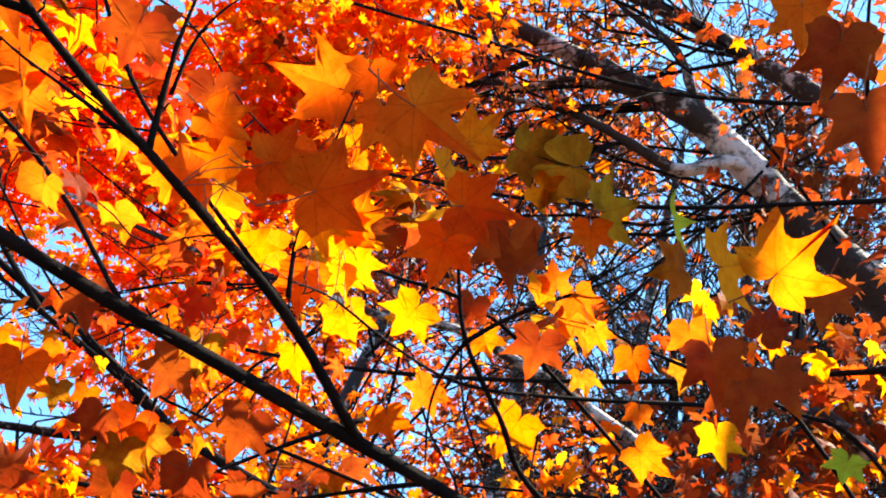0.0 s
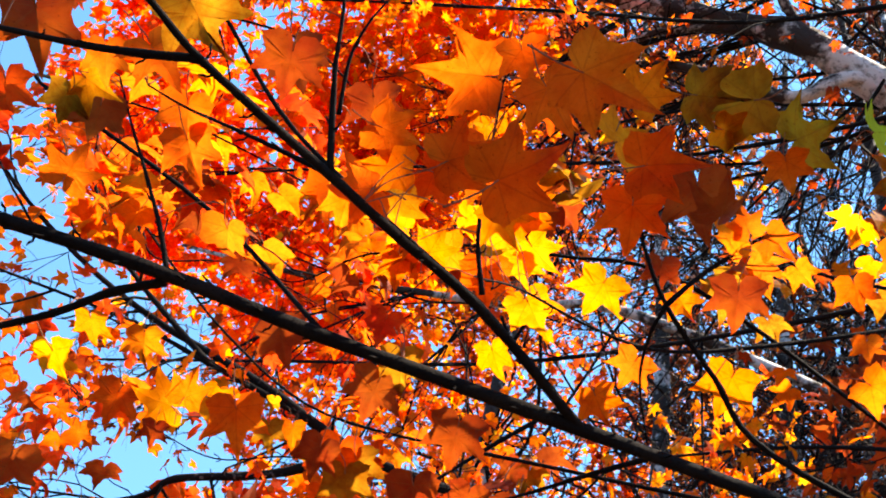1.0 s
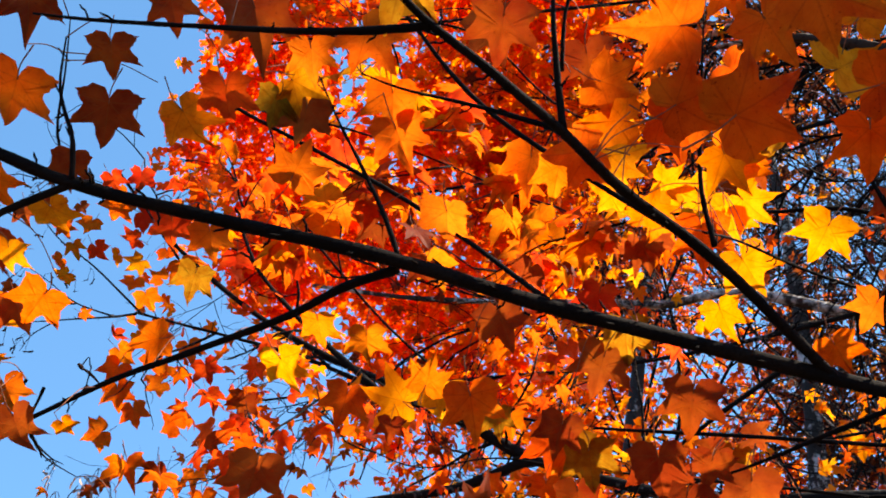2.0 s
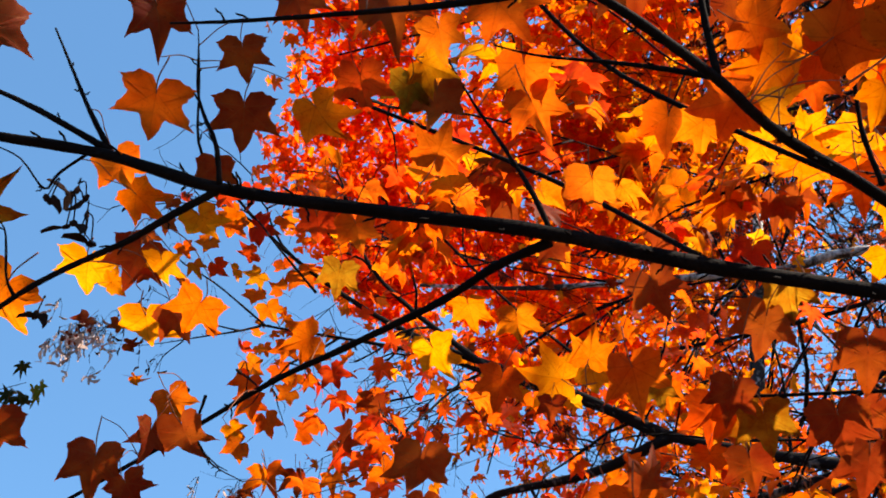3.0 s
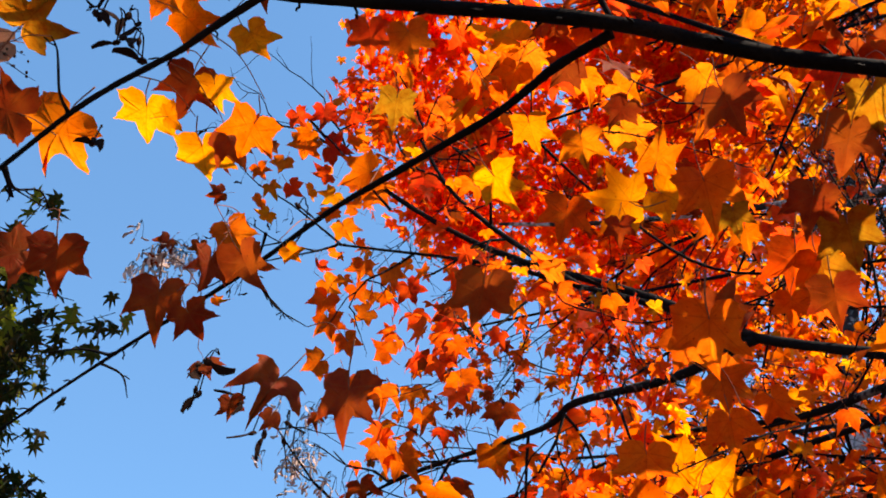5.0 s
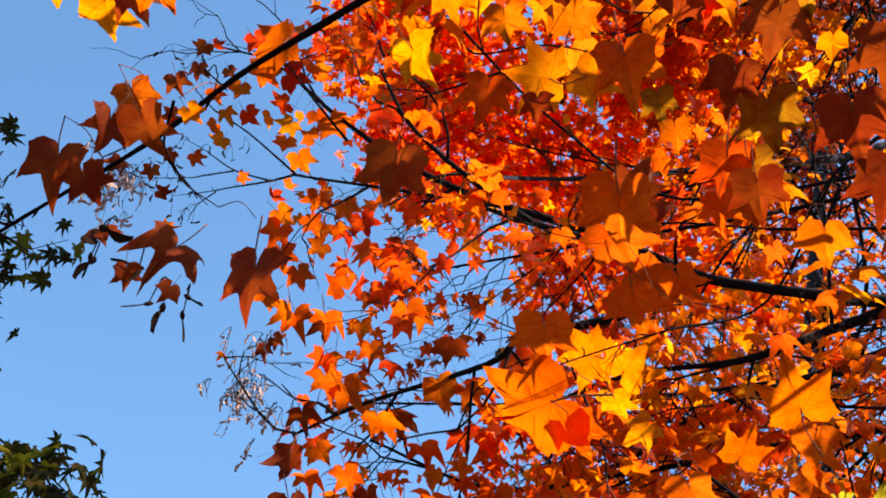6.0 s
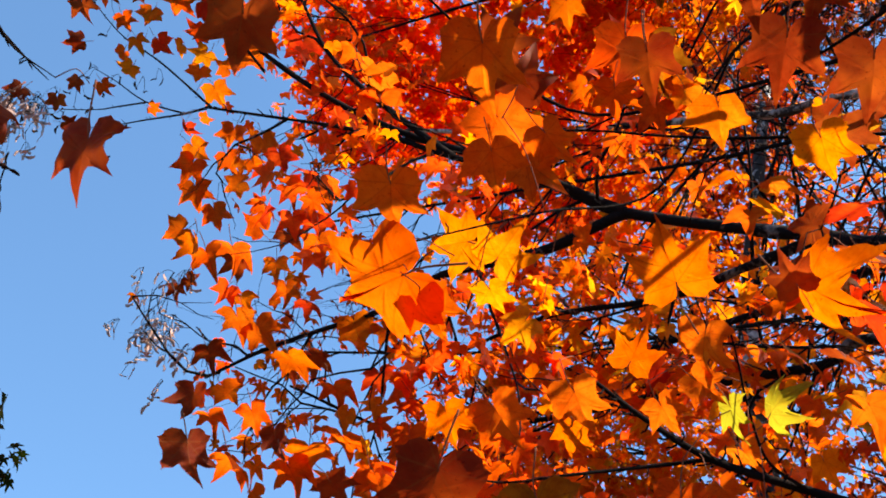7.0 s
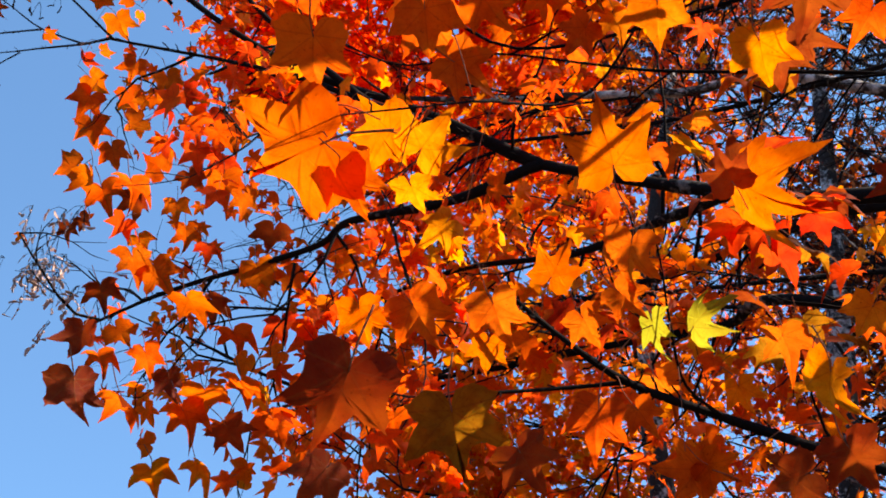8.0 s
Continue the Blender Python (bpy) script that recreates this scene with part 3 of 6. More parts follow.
near_leaf(low_twig, "lime", 0, -2.083, -1.029, 1.901, 0.036, 138, -110, -9)
near_leaf(low_twig, "lime", 3, -2.041, -1.045, 1.902, 0.038, -3, 128, 61)
near_leaf(right_twig, "gold", 5, -1.955, -1.002, 1.848, 0.051, 143, -109, -39)
near_leaf(leaf_twig, "russet", 1, -2.265, -1.207, 1.791, 0.073, -130, -119, -5)
near_leaf(leaf_twig, "amber", 0, -2.246, -1.220, 1.845, 0.034, -167, -130, 7)
near_leaf(leaf_twig, "orange", 1, -2.199, -1.213, 1.843, 0.041, -168, -123, 31)
near_leaf(leaf_twig, "olive", 1, -2.215, -1.118, 1.791, 0.062, -160, -109, 12)
near_leaf(leaf_twig, "russet", 0, -2.178, -1.061, 1.782, 0.043, -171, -101, 32)
near_leaf(low_twig, "orange", 1, -2.132, -1.033, 1.821, 0.046, -170, -101, -12)
near_leaf(leaf_twig, "russet", 3, -2.307, -1.162, 1.747, 0.041, -139, -88, -30)
near_leaf(leaf_twig, "amber", 0, -2.239, -1.031, 1.901, 0.034, -166, -133, -17)
near_leaf(low_twig, "orange", 0, -2.130, -1.062, 1.897, 0.033, 168, -115, 18)
near_leaf(low_twig, "orange", 1, -2.098, -1.055, 1.922, 0.033, 174, -119, 42)
near_leaf(gold_twig, "orange", 4, -2.112, -1.385, 1.945, 0.032, -154, -134, 11)
near_leaf(gold_twig, "orange", 1, -2.082, -1.362, 1.968, 0.030, 166, -136, 10)
near_leaf(low_twig, "orange", 0, -2.082, -0.956, 1.807, 0.043, -74, -175, -64)
near_leaf(low_twig, "amber", 1, -2.055, -0.949, 1.806, 0.033, 158, -136, 46)
near_leaf(low_twig, "gold", 0, -2.046, -0.874, 1.902, 0.033, 155, -121, 3)
near_leaf(right_twig, "russet", 1, -2.007, -0.889, 1.814, 0.045, -140, -135, -67)
near_leaf(right_twig, "amber", 0, -1.926, -0.930, 1.941, 0.037, -166, -143, -37)
near_leaf(right_twig, "russet", 0, -1.947, -0.933, 1.811, 0.047, 168, -116, 18)
near_leaf(under_twig, "orange", 1, -1.886, -1.085, 2.131, 0.036, -152, -129, -28)
near_leaf(low_branch, "orange", 1, -2.123, -0.934, 1.864, 0.033, -177, -102, 34)
near_leaf(lower_branch, "russet", 1, -2.305, -1.467, 2.077, 0.054, -131, -137, 1)
near_leaf(lower_branch, "russet", 0, -2.453, -1.475, 2.000, 0.062, -173, -100, -13)
near_leaf(lower_branch, "russet", 5, -2.443, -1.570, 1.975, 0.048, -119, -66, -21)
near_leaf(lower_branch, "russet", 1, -2.453, -1.619, 2.075, 0.045, -161, -140, 8)
near_leaf(lower_branch, "russet", 0, -2.470, -1.645, 2.064, 0.035, -80, -97, 10)
near_leaf(lower_branch, "gold", 1, -2.390, -1.618, 2.068, 0.018, -168, -149, 32)
near_leaf(gold_twig, "orange", 0, -2.212, -1.227, 2.118, 0.059, 179, -148, 13)
near_leaf(gold_twig, "russet", 1, -2.151, -1.298, 2.111, 0.045, 61, 127, 11)
near_leaf(under_twig, "orange", 1, -2.133, -1.152, 2.235, 0.061, -152, -123, -3)
near_leaf(main_branch, "olive", 0, -2.014, -1.353, 2.108, 0.045, -168, -134, 1)
near_leaf(high_twig, "russet", 1, -1.966, -1.218, 2.113, 0.055, -157, -124, -12)
near_leaf(main_branch, "olive", 0, -2.112, -1.349, 2.168, 0.029, -160, -124, 8)
near_leaf(gold_twig, "orange", 0, -2.139, -1.158, 2.181, 0.036, -163, -133, -6)
near_leaf(low_branch, "orange", 1, -2.209, -1.073, 1.911, 0.048, -178, -124, 8)
near_leaf(under_twig, "russet", 0, -1.932, -1.241, 2.143, 0.039, -154, -144, -9)
near_leaf(gold_twig, "orange", 1, -2.194, -1.195, 2.089, 0.047, 175, -132, 53)
near_leaf(main_branch, "amber", 0, -2.489, -1.898, 2.246, 0.045, -150, -147, 14)
near_leaf(tip_branch, "russet", 1, -2.482, -1.925, 2.255, 0.048, -100, -126, -1)
near_leaf(tip_branch, "russet", 0, -2.501, -1.970, 2.246, 0.048, -101, -123, 9)
near_leaf(main_branch, "turning", 1, -2.455, -1.869, 2.177, 0.049, 86, 167, 20)
near_leaf(left_branch, "russet", 0, -2.549, -1.836, 2.148, 0.047, -24, -168, -44)
near_leaf(left_branch, "amber", 1, -2.574, -1.777, 2.171, 0.060, -120, -130, -24)
near_leaf(lower_branch, "yellow", 0, -2.565, -1.706, 2.242, 0.052, -132, -155, -6)
near_leaf(left_branch, "gold", 2, -2.481, -1.718, 2.196, 0.021, 113, 166, 38)
near_leaf(tip_twig, "orange", 1, -2.433, -1.777, 2.266, 0.043, -152, -147, 19)
near_leaf(tip_branch, "amber", 0, -2.405, -1.762, 2.227, 0.037, 178, -158, 17)
near_leaf(left_branch, "russet", 0, -2.433, -1.736, 2.187, 0.043, -124, -122, -7)
near_leaf(left_branch, "gold", 0, -2.411, -1.721, 2.184, 0.031, -151, -153, -8)
near_leaf(lower_branch, "gold", 1, -2.459, -1.688, 2.155, 0.046, -141, -151, 0)
near_leaf(left_branch, "amber", 0, -2.387, -1.693, 2.146, 0.042, -117, -153, -12)
near_leaf(lower_branch, "russet", 3, -2.410, -1.691, 2.146, 0.035, -148, -120, 36)
near_leaf(left_branch, "gold", 1, -2.351, -1.732, 2.202, 0.034, -164, -158, 14)
near_leaf(left_branch, "russet", 0, -2.639, -1.752, 2.075, 0.044, -84, -114, -45)
near_leaf(left_branch, "russet", 1, -2.561, -1.737, 2.048, 0.048, -121, -124, 12)
near_leaf(lower_branch, "russet", 1, -2.550, -1.640, 2.053, 0.050, -134, -104, 2)
near_leaf(lower_branch, "orange", 1, -2.462, -1.633, 2.103, 0.034, -152, -121, 33)
near_leaf(lower_branch, "olive", 0, -2.328, -1.588, 2.228, 0.035, -142, -136, -10)
near_leaf(main_branch, "orange", 1, -2.240, -1.660, 2.198, 0.034, -151, -141, 10)
near_leaf(lower_branch, "yellow", 0, -2.272, -1.492, 2.174, 0.047, 173, -144, -7)
near_leaf(lower_branch, "amber", 0, -2.212, -1.529, 2.186, 0.035, -169, -151, -12)
near_leaf(lower_branch, "amber", 1, -2.197, -1.472, 2.201, 0.035, -163, -123, 0)
near_leaf(lower_branch, "orange", 0, -2.238, -1.437, 2.161, 0.040, -138, -117, -6)
near_leaf(lower_branch, "gold", 0, -2.180, -1.445, 2.155, 0.046, -52, 167, -42)
near_leaf(main_branch, "gold", 1, -2.150, -1.393, 2.178, 0.040, 150, -150, 30)
near_leaf(main_branch, "amber", 0, -2.101, -1.510, 2.128, 0.031, 27, 126, 14)
near_leaf(main_branch, "orange", 1, -2.100, -1.427, 2.137, 0.051, -156, -117, 13)
near_leaf(lower_branch, "russet", 0, -2.178, -1.440, 2.123, 0.024, -162, -113, -7)
near_leaf(main_branch, "russet", 0, -2.074, -1.428, 2.225, 0.045, -174, -118, 15)
near_leaf(main_branch, "orange", 1, -2.066, -1.569, 2.238, 0.046, -160, -157, -20)
near_leaf(main_branch, "orange", 0, -2.131, -1.696, 2.220, 0.036, 50, 140, 10)
near_leaf(main_branch, "amber", 1, -2.247, -1.716, 2.289, 0.046, 177, -154, 0)
near_leaf(dark_twig, "russet", 0, -2.301, -1.758, 2.277, 0.046, -129, -139, 15)
near_leaf(main_branch, "russet", 1, -2.311, -1.763, 2.216, 0.031, -139, -134, 3)
near_leaf(tip_twig, "orange", 0, -2.345, -1.817, 2.264, 0.051, -128, -150, 0)
near_leaf(gold_twig, "orange", 1, -2.119, -1.401, 2.019, 0.057, -166, -128, -14)
near_leaf(gold_twig, "russet", 0, -2.111, -1.389, 2.058, 0.035, 46, 135, 23)
near_leaf(tip_twig, "russet", 0, -2.494, -1.915, 2.354, 0.060, -104, -119, 23)
near_leaf(dark_twig, "russet", 1, -2.332, -1.847, 2.337, 0.048, -125, -124, 28)
near_leaf(dark_twig, "russet", 0, -2.264, -1.800, 2.295, 0.034, -143, -145, 15)
near_leaf(main_branch, "red", 1, -2.173, -1.749, 2.257, 0.039, -158, -143, 0)
near_leaf(rising_twig, "olive", 0, -2.175, -1.694, 2.304, 0.035, -132, -152, 5)
near_leaf(rising_twig, "russet", 1, -2.168, -1.664, 2.313, 0.045, -133, -145, 10)
near_leaf(rising_twig, "orange", 0, -2.126, -1.717, 2.318, 0.036, -166, -132, -3)
near_leaf(rising_twig, "orange", 1, -2.088, -1.646, 2.317, 0.046, -153, -154, -4)
near_leaf(upper_branch, "orange", 0, -1.950, -1.572, 2.280, 0.051, -83, 173, -36)
near_leaf(upright_twig, "orange", 1, -2.027, -1.492, 2.356, 0.048, -157, -141, -20)
near_leaf(upright_twig, "gold", 0, -1.951, -1.482, 2.315, 0.036, -68, 149, -25)
near_leaf(main_branch, "red", 1, -2.270, -1.679, 2.205, 0.031, -144, -144, 1)
near_leaf(main_branch, "russet", 1, -2.029, -1.394, 2.118, 0.039, -157, -121, -19)
near_leaf(level_twig, "russet", 1, -2.110, -1.795, 2.263, 0.051, -145, -127, 26)
near_leaf(dark_twig, "russet", 0, -2.208, -1.801, 2.325, 0.035, -147, -130, 23)
near_leaf(level_twig, "olive", 1, -1.997, -1.764, 2.281, 0.053, 177, -151, 21)
near_leaf(tall_twig, "russet", 0, -1.959, -1.699, 2.295, 0.045, -149, -138, -2)
near_leaf(rising_twig, "gold", 0, -2.146, -1.699, 2.314, 0.035, 148, -155, 40)
near_leaf(forked_twig, "russet", 0, -1.910, -1.640, 2.298, 0.039, -162, -138, 14)
near_leaf(upright_twig, "orange", 1, -1.874, -1.554, 2.430, 0.071, -70, -166, -38)
near_leaf(forked_twig, "orange", 1, -1.725, -1.639, 2.292, 0.064, 136, -143, 36)
near_leaf(stick_branch, "olive", 0, -1.635, -1.557, 2.337, 0.056, -98, 170, -52)
near_leaf(upper_branch, "orange", 1, -1.837, -1.614, 2.260, 0.051, 81, 177, 30)
near_leaf(upper_branch, "amber", 0, -1.905, -1.606, 2.268, 0.039, -71, 179, -39)
near_leaf(stick_branch, "orange", 0, -1.727, -1.494, 2.279, 0.049, -157, -127, 5)
near_leaf(stick_branch, "russet", 1, -1.721, -1.341, 2.335, 0.036, -158, -119, 1)
near_leaf(cross_twig, "gold", 0, -1.917, -1.460, 2.304, 0.033, 37, 141, 17)
near_leaf(cross_twig, "gold", 1, -1.866, -1.338, 2.359, 0.039, 171, -129, -7)
near_leaf(upright_twig, "gold", 0, -1.832, -1.518, 2.272, 0.041, 159, -129, 4)
near_leaf(upright_twig, "amber", 1, -1.825, -1.456, 2.355, 0.046, 83, 165, 31)
near_leaf(cross_twig, "gold", 1, -1.863, -1.288, 2.336, 0.052, 169, -131, 12)
near_leaf(cross_twig, "yellow", 0, -1.785, -1.337, 2.321, 0.047, -147, -143, -19)
near_leaf(cross_twig, "gold", 0, -1.884, -1.340, 2.246, 0.039, 160, -135, -7)
near_leaf(fork_twig, "amber", 1, -1.653, -1.367, 2.354, 0.036, -101, 162, -28)
near_leaf(hanging_twig, "orange", 0, -1.758, -1.298, 2.253, 0.038, -158, -137, -32)
near_leaf(hanging_twig, "amber", 1, -1.793, -1.265, 2.233, 0.039, 168, -122, 12)
near_leaf(stick_branch, "amber", 0, -1.670, -1.224, 2.269, 0.052, -165, -139, -22)
near_leaf(lower_branch, "amber", 0, -2.385, -1.567, 2.187, 0.037, -89, -160, -49)
near_leaf(high_twig, "amber", 0, -2.146, -1.246, 2.223, 0.030, -164, -127, 0)
near_leaf(under_twig, "olive", 1, -2.106, -1.145, 2.225, 0.051, -176, -115, 7)
near_leaf(tall_twig, "russet", 0, -1.991, -1.649, 2.364, 0.044, -169, -133, 15)
near_leaf(upper_branch, "orange", 1, -1.793, -1.606, 2.245, 0.065, 75, 155, 32)
near_leaf(upper_branch, "orange", 0, -1.856, -1.596, 2.258, 0.040, 125, -179, 52)
near_leaf(upright_twig, "orange", 0, -1.799, -1.608, 2.368, 0.038, 179, -134, 5)
near_leaf(upright_twig, "amber", 0, -1.704, -1.566, 2.364, 0.042, 34, 153, 33)
near_leaf(upright_twig, "olive", 1, -1.653, -1.568, 2.339, 0.041, 110, -140, 41)
near_leaf(stick_branch, "gold", 1, -1.638, -1.542, 2.321, 0.030, 121, -153, 30)
near_leaf(upright_twig, "amber", 0, -1.730, -1.518, 2.353, 0.060, 65, -134, 36)
near_leaf(fork_twig, "olive", 0, -1.583, -1.530, 2.320, 0.056, 61, -139, 41)
near_leaf(fork_twig, "lime", 0, -1.528, -1.518, 2.326, 0.038, 71, -114, 38)
near_leaf(fork_twig, "amber", 0, -1.492, -1.569, 2.236, 0.058, 60, -126, 43)
near_leaf(fork_twig, "amber", 1, -1.454, -1.609, 2.214, 0.054, 25, 163, 35)
near_leaf(fork_twig, "olive", 0, -1.532, -1.554, 2.239, 0.041, -114, -106, -47)
near_leaf(stick_branch, "russet", 3, -1.650, -1.516, 2.266, 0.040, 26, 169, -15)
near_leaf(fork_twig, "orange", 0, -1.599, -1.509, 2.302, 0.032, 172, -135, 0)
near_leaf(cross_twig, "gold", 1, -1.904, -1.317, 2.416, 0.058, -122, -164, -42)
near_leaf(cross_twig, "amber", 0, -1.936, -1.392, 2.349, 0.042, -94, 178, -45)
near_leaf(upright_twig, "gold", 1, -1.829, -1.454, 2.342, 0.043, 56, 160, 43)
near_leaf(cross_twig, "yellow", 0, -1.454, -1.226, 2.285, 0.043, 145, -127, -10)
near_leaf(fork_twig, "russet", 1, -1.474, -1.348, 2.293, 0.057, 175, -111, 13)
near_leaf(fork_twig, "russet", 0, -1.411, -1.350, 2.282, 0.048, 159, -113, 26)
near_leaf(fork_twig, "orange", 1, -1.552, -1.401, 2.252, 0.032, 167, -129, -3)
near_leaf(stick_branch, "amber", 0, -1.523, -1.222, 2.260, 0.045, 128, -152, 24)
near_leaf(stick_branch, "orange", 1, -1.541, -1.316, 2.251, 0.026, 174, -140, -8)
near_leaf(fork_twig, "lime", 0, -1.345, -1.283, 2.246, 0.030, 169, -139, -24)
near_leaf(upright_twig, "gold", 1, -1.915, -1.538, 2.298, 0.044, 95, -169, 24)
near_leaf(forked_twig, "orange", 0, -1.893, -1.631, 2.278, 0.040, 137, -177, 28)
near_leaf(rising_twig, "orange", 1, -2.087, -1.626, 2.292, 0.045, -167, -130, 17)
near_leaf(upper_branch, "amber", 0, -1.979, -1.535, 2.293, 0.037, -154, -143, -12)
near_leaf(cross_twig, "gold", 0, -1.843, -1.355, 2.363, 0.042, 144, -141, 12)
near_leaf(cross_twig, "gold", 0, -1.923, -1.344, 2.428, 0.040, 113, -154, 18)
near_leaf(fork_twig, "amber", 1, -1.703, -1.305, 2.322, 0.032, 169, -130, 24)
near_leaf(fork_twig, "orange", 0, -1.636, -1.391, 2.353, 0.030, -22, 139, 0)
near_leaf(fork_twig, "orange", 1, -1.608, -1.335, 2.366, 0.037, 149, -131, 21)
near_leaf(fork_twig, "amber", 0, -1.587, -1.315, 2.340, 0.027, 157, -131, 25)
near_leaf(fork_twig, "russet", 0, -1.393, -1.441, 2.314, 0.041, 171, -123, -11)
near_leaf(fork_twig, "russet", 1, -1.438, -1.423, 2.302, 0.037, 20, 124, 15)
near_leaf(fork_twig, "orange", 0, -1.426, -1.557, 2.565, 0.050, 174, -140, 5)
near_leaf(main_branch, "russet", 0, -2.004, -1.352, 2.206, 0.049, -145, -125, -8)
near_leaf(main_branch, "olive", 0, -1.974, -1.363, 2.228, 0.043, -169, -130, -3)
near_leaf(cross_twig, "red", 0, -2.006, -1.355, 2.285, 0.037, -153, -134, -13)
near_leaf(main_branch, "russet", 1, -1.964, -1.304, 2.115, 0.053, -171, -126, -3)
near_leaf(main_branch, "russet", 0, -1.931, -1.299, 2.180, 0.052, -162, -118, -9)
near_leaf(high_twig, "russet", 1, -2.066, -1.245, 2.122, 0.046, -163, -124, 2)
near_leaf(upright_twig, "orange", 0, -1.842, -1.566, 2.291, 0.051, -151, -132, -4)
near_leaf(cross_twig, "orange", 1, -1.889, -1.382, 2.310, 0.052, -166, -132, 0)
near_leaf(under_twig, "russet", 1, -1.927, -1.073, 2.188, 0.065, -160, -133, -6)
near_leaf(under_twig, "russet", 0, -1.967, -1.007, 2.178, 0.046, -178, -129, -4)
near_leaf(fork_twig, "russet", 0, -1.445, -1.295, 2.300, 0.055, 162, -114, 0)
near_leaf(fork_twig, "orange", 1, -1.496, -1.320, 2.347, 0.041, 173, -137, 8)
near_leaf(stick_branch, "russet", 1, -1.671, -1.480, 2.301, 0.058, 175, -132, -4)
near_leaf(upright_twig, "orange", 0, -1.775, -1.589, 2.332, 0.051, 161, -134, 7)
near_leaf(stick_branch, "orange", 1, -1.695, -1.528, 2.309, 0.056, 92, -178, 58)
near_leaf(fork_twig, "russet", 0, -1.651, -1.303, 2.320, 0.050, -166, -128, -2)
near_leaf(lower_branch, "russet", 0, -2.501, -1.627, 2.029, 0.033, -140, -131, 41)
near_leaf(lower_branch, "russet", 1, -2.500, -1.567, 1.970, 0.023, -114, -121, 23)
near_leaf(lower_branch, "russet", 4, -2.486, -1.534, 1.969, 0.019, -92, -111, -10)
near_leaf(lower_branch, "russet", 2, -2.509, -1.597, 1.998, 0.024, -135, -65, 32)
near_leaf(tip_branch, "russet", 1, -2.526, -1.962, 2.356, 0.056, 78, -36, -29)
near_leaf(left_branch, "russet", 4, -2.634, -1.880, 2.264, 0.041, -1, -80, 38)
near_leaf(level_twig, "orange", 0, -2.048, -1.734, 2.282, 0.044, -3, -4, -19)
near_leaf(drooping_twig, "amber", 2, -2.484, -0.899, 2.778, 0.072, -9, -17, -1)
near_leaf(drooping_twig, "yellow", 1, -2.679, -0.903, 3.085, 0.061, -6, -12, 1)
near_leaf(drooping_twig, "yellow", 0, -2.797, -0.833, 3.145, 0.056, -20, -8, -9)
near_leaf(drooping_twig, "amber", 5, -2.633, -0.823, 3.046, 0.066, 0, -15, 5)
near_leaf(drooping_twig, "amber", 2, -2.572, -0.774, 3.042, 0.066, -24, -11, -9)
near_leaf(drooping_twig, "orange", 0, -2.686, -1.027, 2.968, 0.073, -4, -12, 0)
near_leaf(drooping_twig, "amber", 3, -2.387, -0.786, 2.958, 0.073, -12, -16, 2)
near_leaf(level_twig, "orange", 3, -2.397, -1.309, 2.573, 0.055, 3, -15, 3)
near_leaf(cross_twig, "orange", 3, -1.620, -0.994, 2.588, 0.055, -25, -23, 9)
near_leaf(cross_twig, "olive", 1, -1.613, -0.864, 2.577, 0.044, -26, -26, 8)
near_leaf(cross_twig, "olive", 2, -1.466, -0.886, 2.599, 0.044, -15, -25, 24)
near_leaf(low_branch, "orange", 1, -2.014, -0.793, 1.984, 0.051, -17, -30, 10)
near_leaf(low_branch, "orange", 5, -2.126, -0.848, 1.926, 0.049, -20, -29, -1)
near_leaf(fork_twig, "russet", 1, -1.408, -1.591, 2.461, 0.062, -175, -138, 0)
near_leaf(fork_twig, "russet", 0, -1.386, -1.586, 2.381, 0.058, 169, -124, 9)


def leafy_twig(points, r0, count, length, colours, size, seed):
    """A side branch with forking twigs and a leaf at most of their ends."""
    r = random.Random(seed)
    points = [Vector(q) for q in points]
    points = [q for a, b in zip(points, points[1:]) for q in (a, a.lerp(b, r.uniform(0.4, 0.6)) + Vector((r.gauss(0, 0.018), r.gauss(0, 0.018), r.gauss(0, 0.018))))] + [points[-1]]
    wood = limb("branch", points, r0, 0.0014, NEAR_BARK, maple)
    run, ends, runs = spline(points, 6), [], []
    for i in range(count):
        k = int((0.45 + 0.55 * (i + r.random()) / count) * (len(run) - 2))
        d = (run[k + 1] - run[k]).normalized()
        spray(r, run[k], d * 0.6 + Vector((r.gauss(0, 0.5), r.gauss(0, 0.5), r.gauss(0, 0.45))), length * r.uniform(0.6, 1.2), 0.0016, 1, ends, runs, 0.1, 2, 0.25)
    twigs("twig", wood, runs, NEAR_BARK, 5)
    for q, d in ends:
        if r.random() < 0.42:
            continue
        colour, shape = r.choice(colours), r.choice((0, 1, 2, 3, 4, 5, 0, 1))
        big = r.uniform(*size)
        turn = Euler((radians(r.gauss(-22, 16)), radians(r.gauss(8, 18)), r.uniform(0, 6.3))).to_matrix()
        at = q - turn @ Vector((0, -0.96, 0.25)) * big
        key = (colour, shape)
        if key not in BLADES:
            lobes, fold, droop, curl = SHAPES[shape]
            BLADES[key] = leaf_mesh("leaf", lobes, random.Random(31 + shape * 7 + len(colour)), LEAF[colour], fold=fold, droop=droop, curl=curl)
        part("leaf", BLADES[key], wood, m=Matrix.Translation(at) @ turn.to_4x4() @ Matrix.Scale(big, 4) @ Matrix.Translation((0, -0.3, 0)))


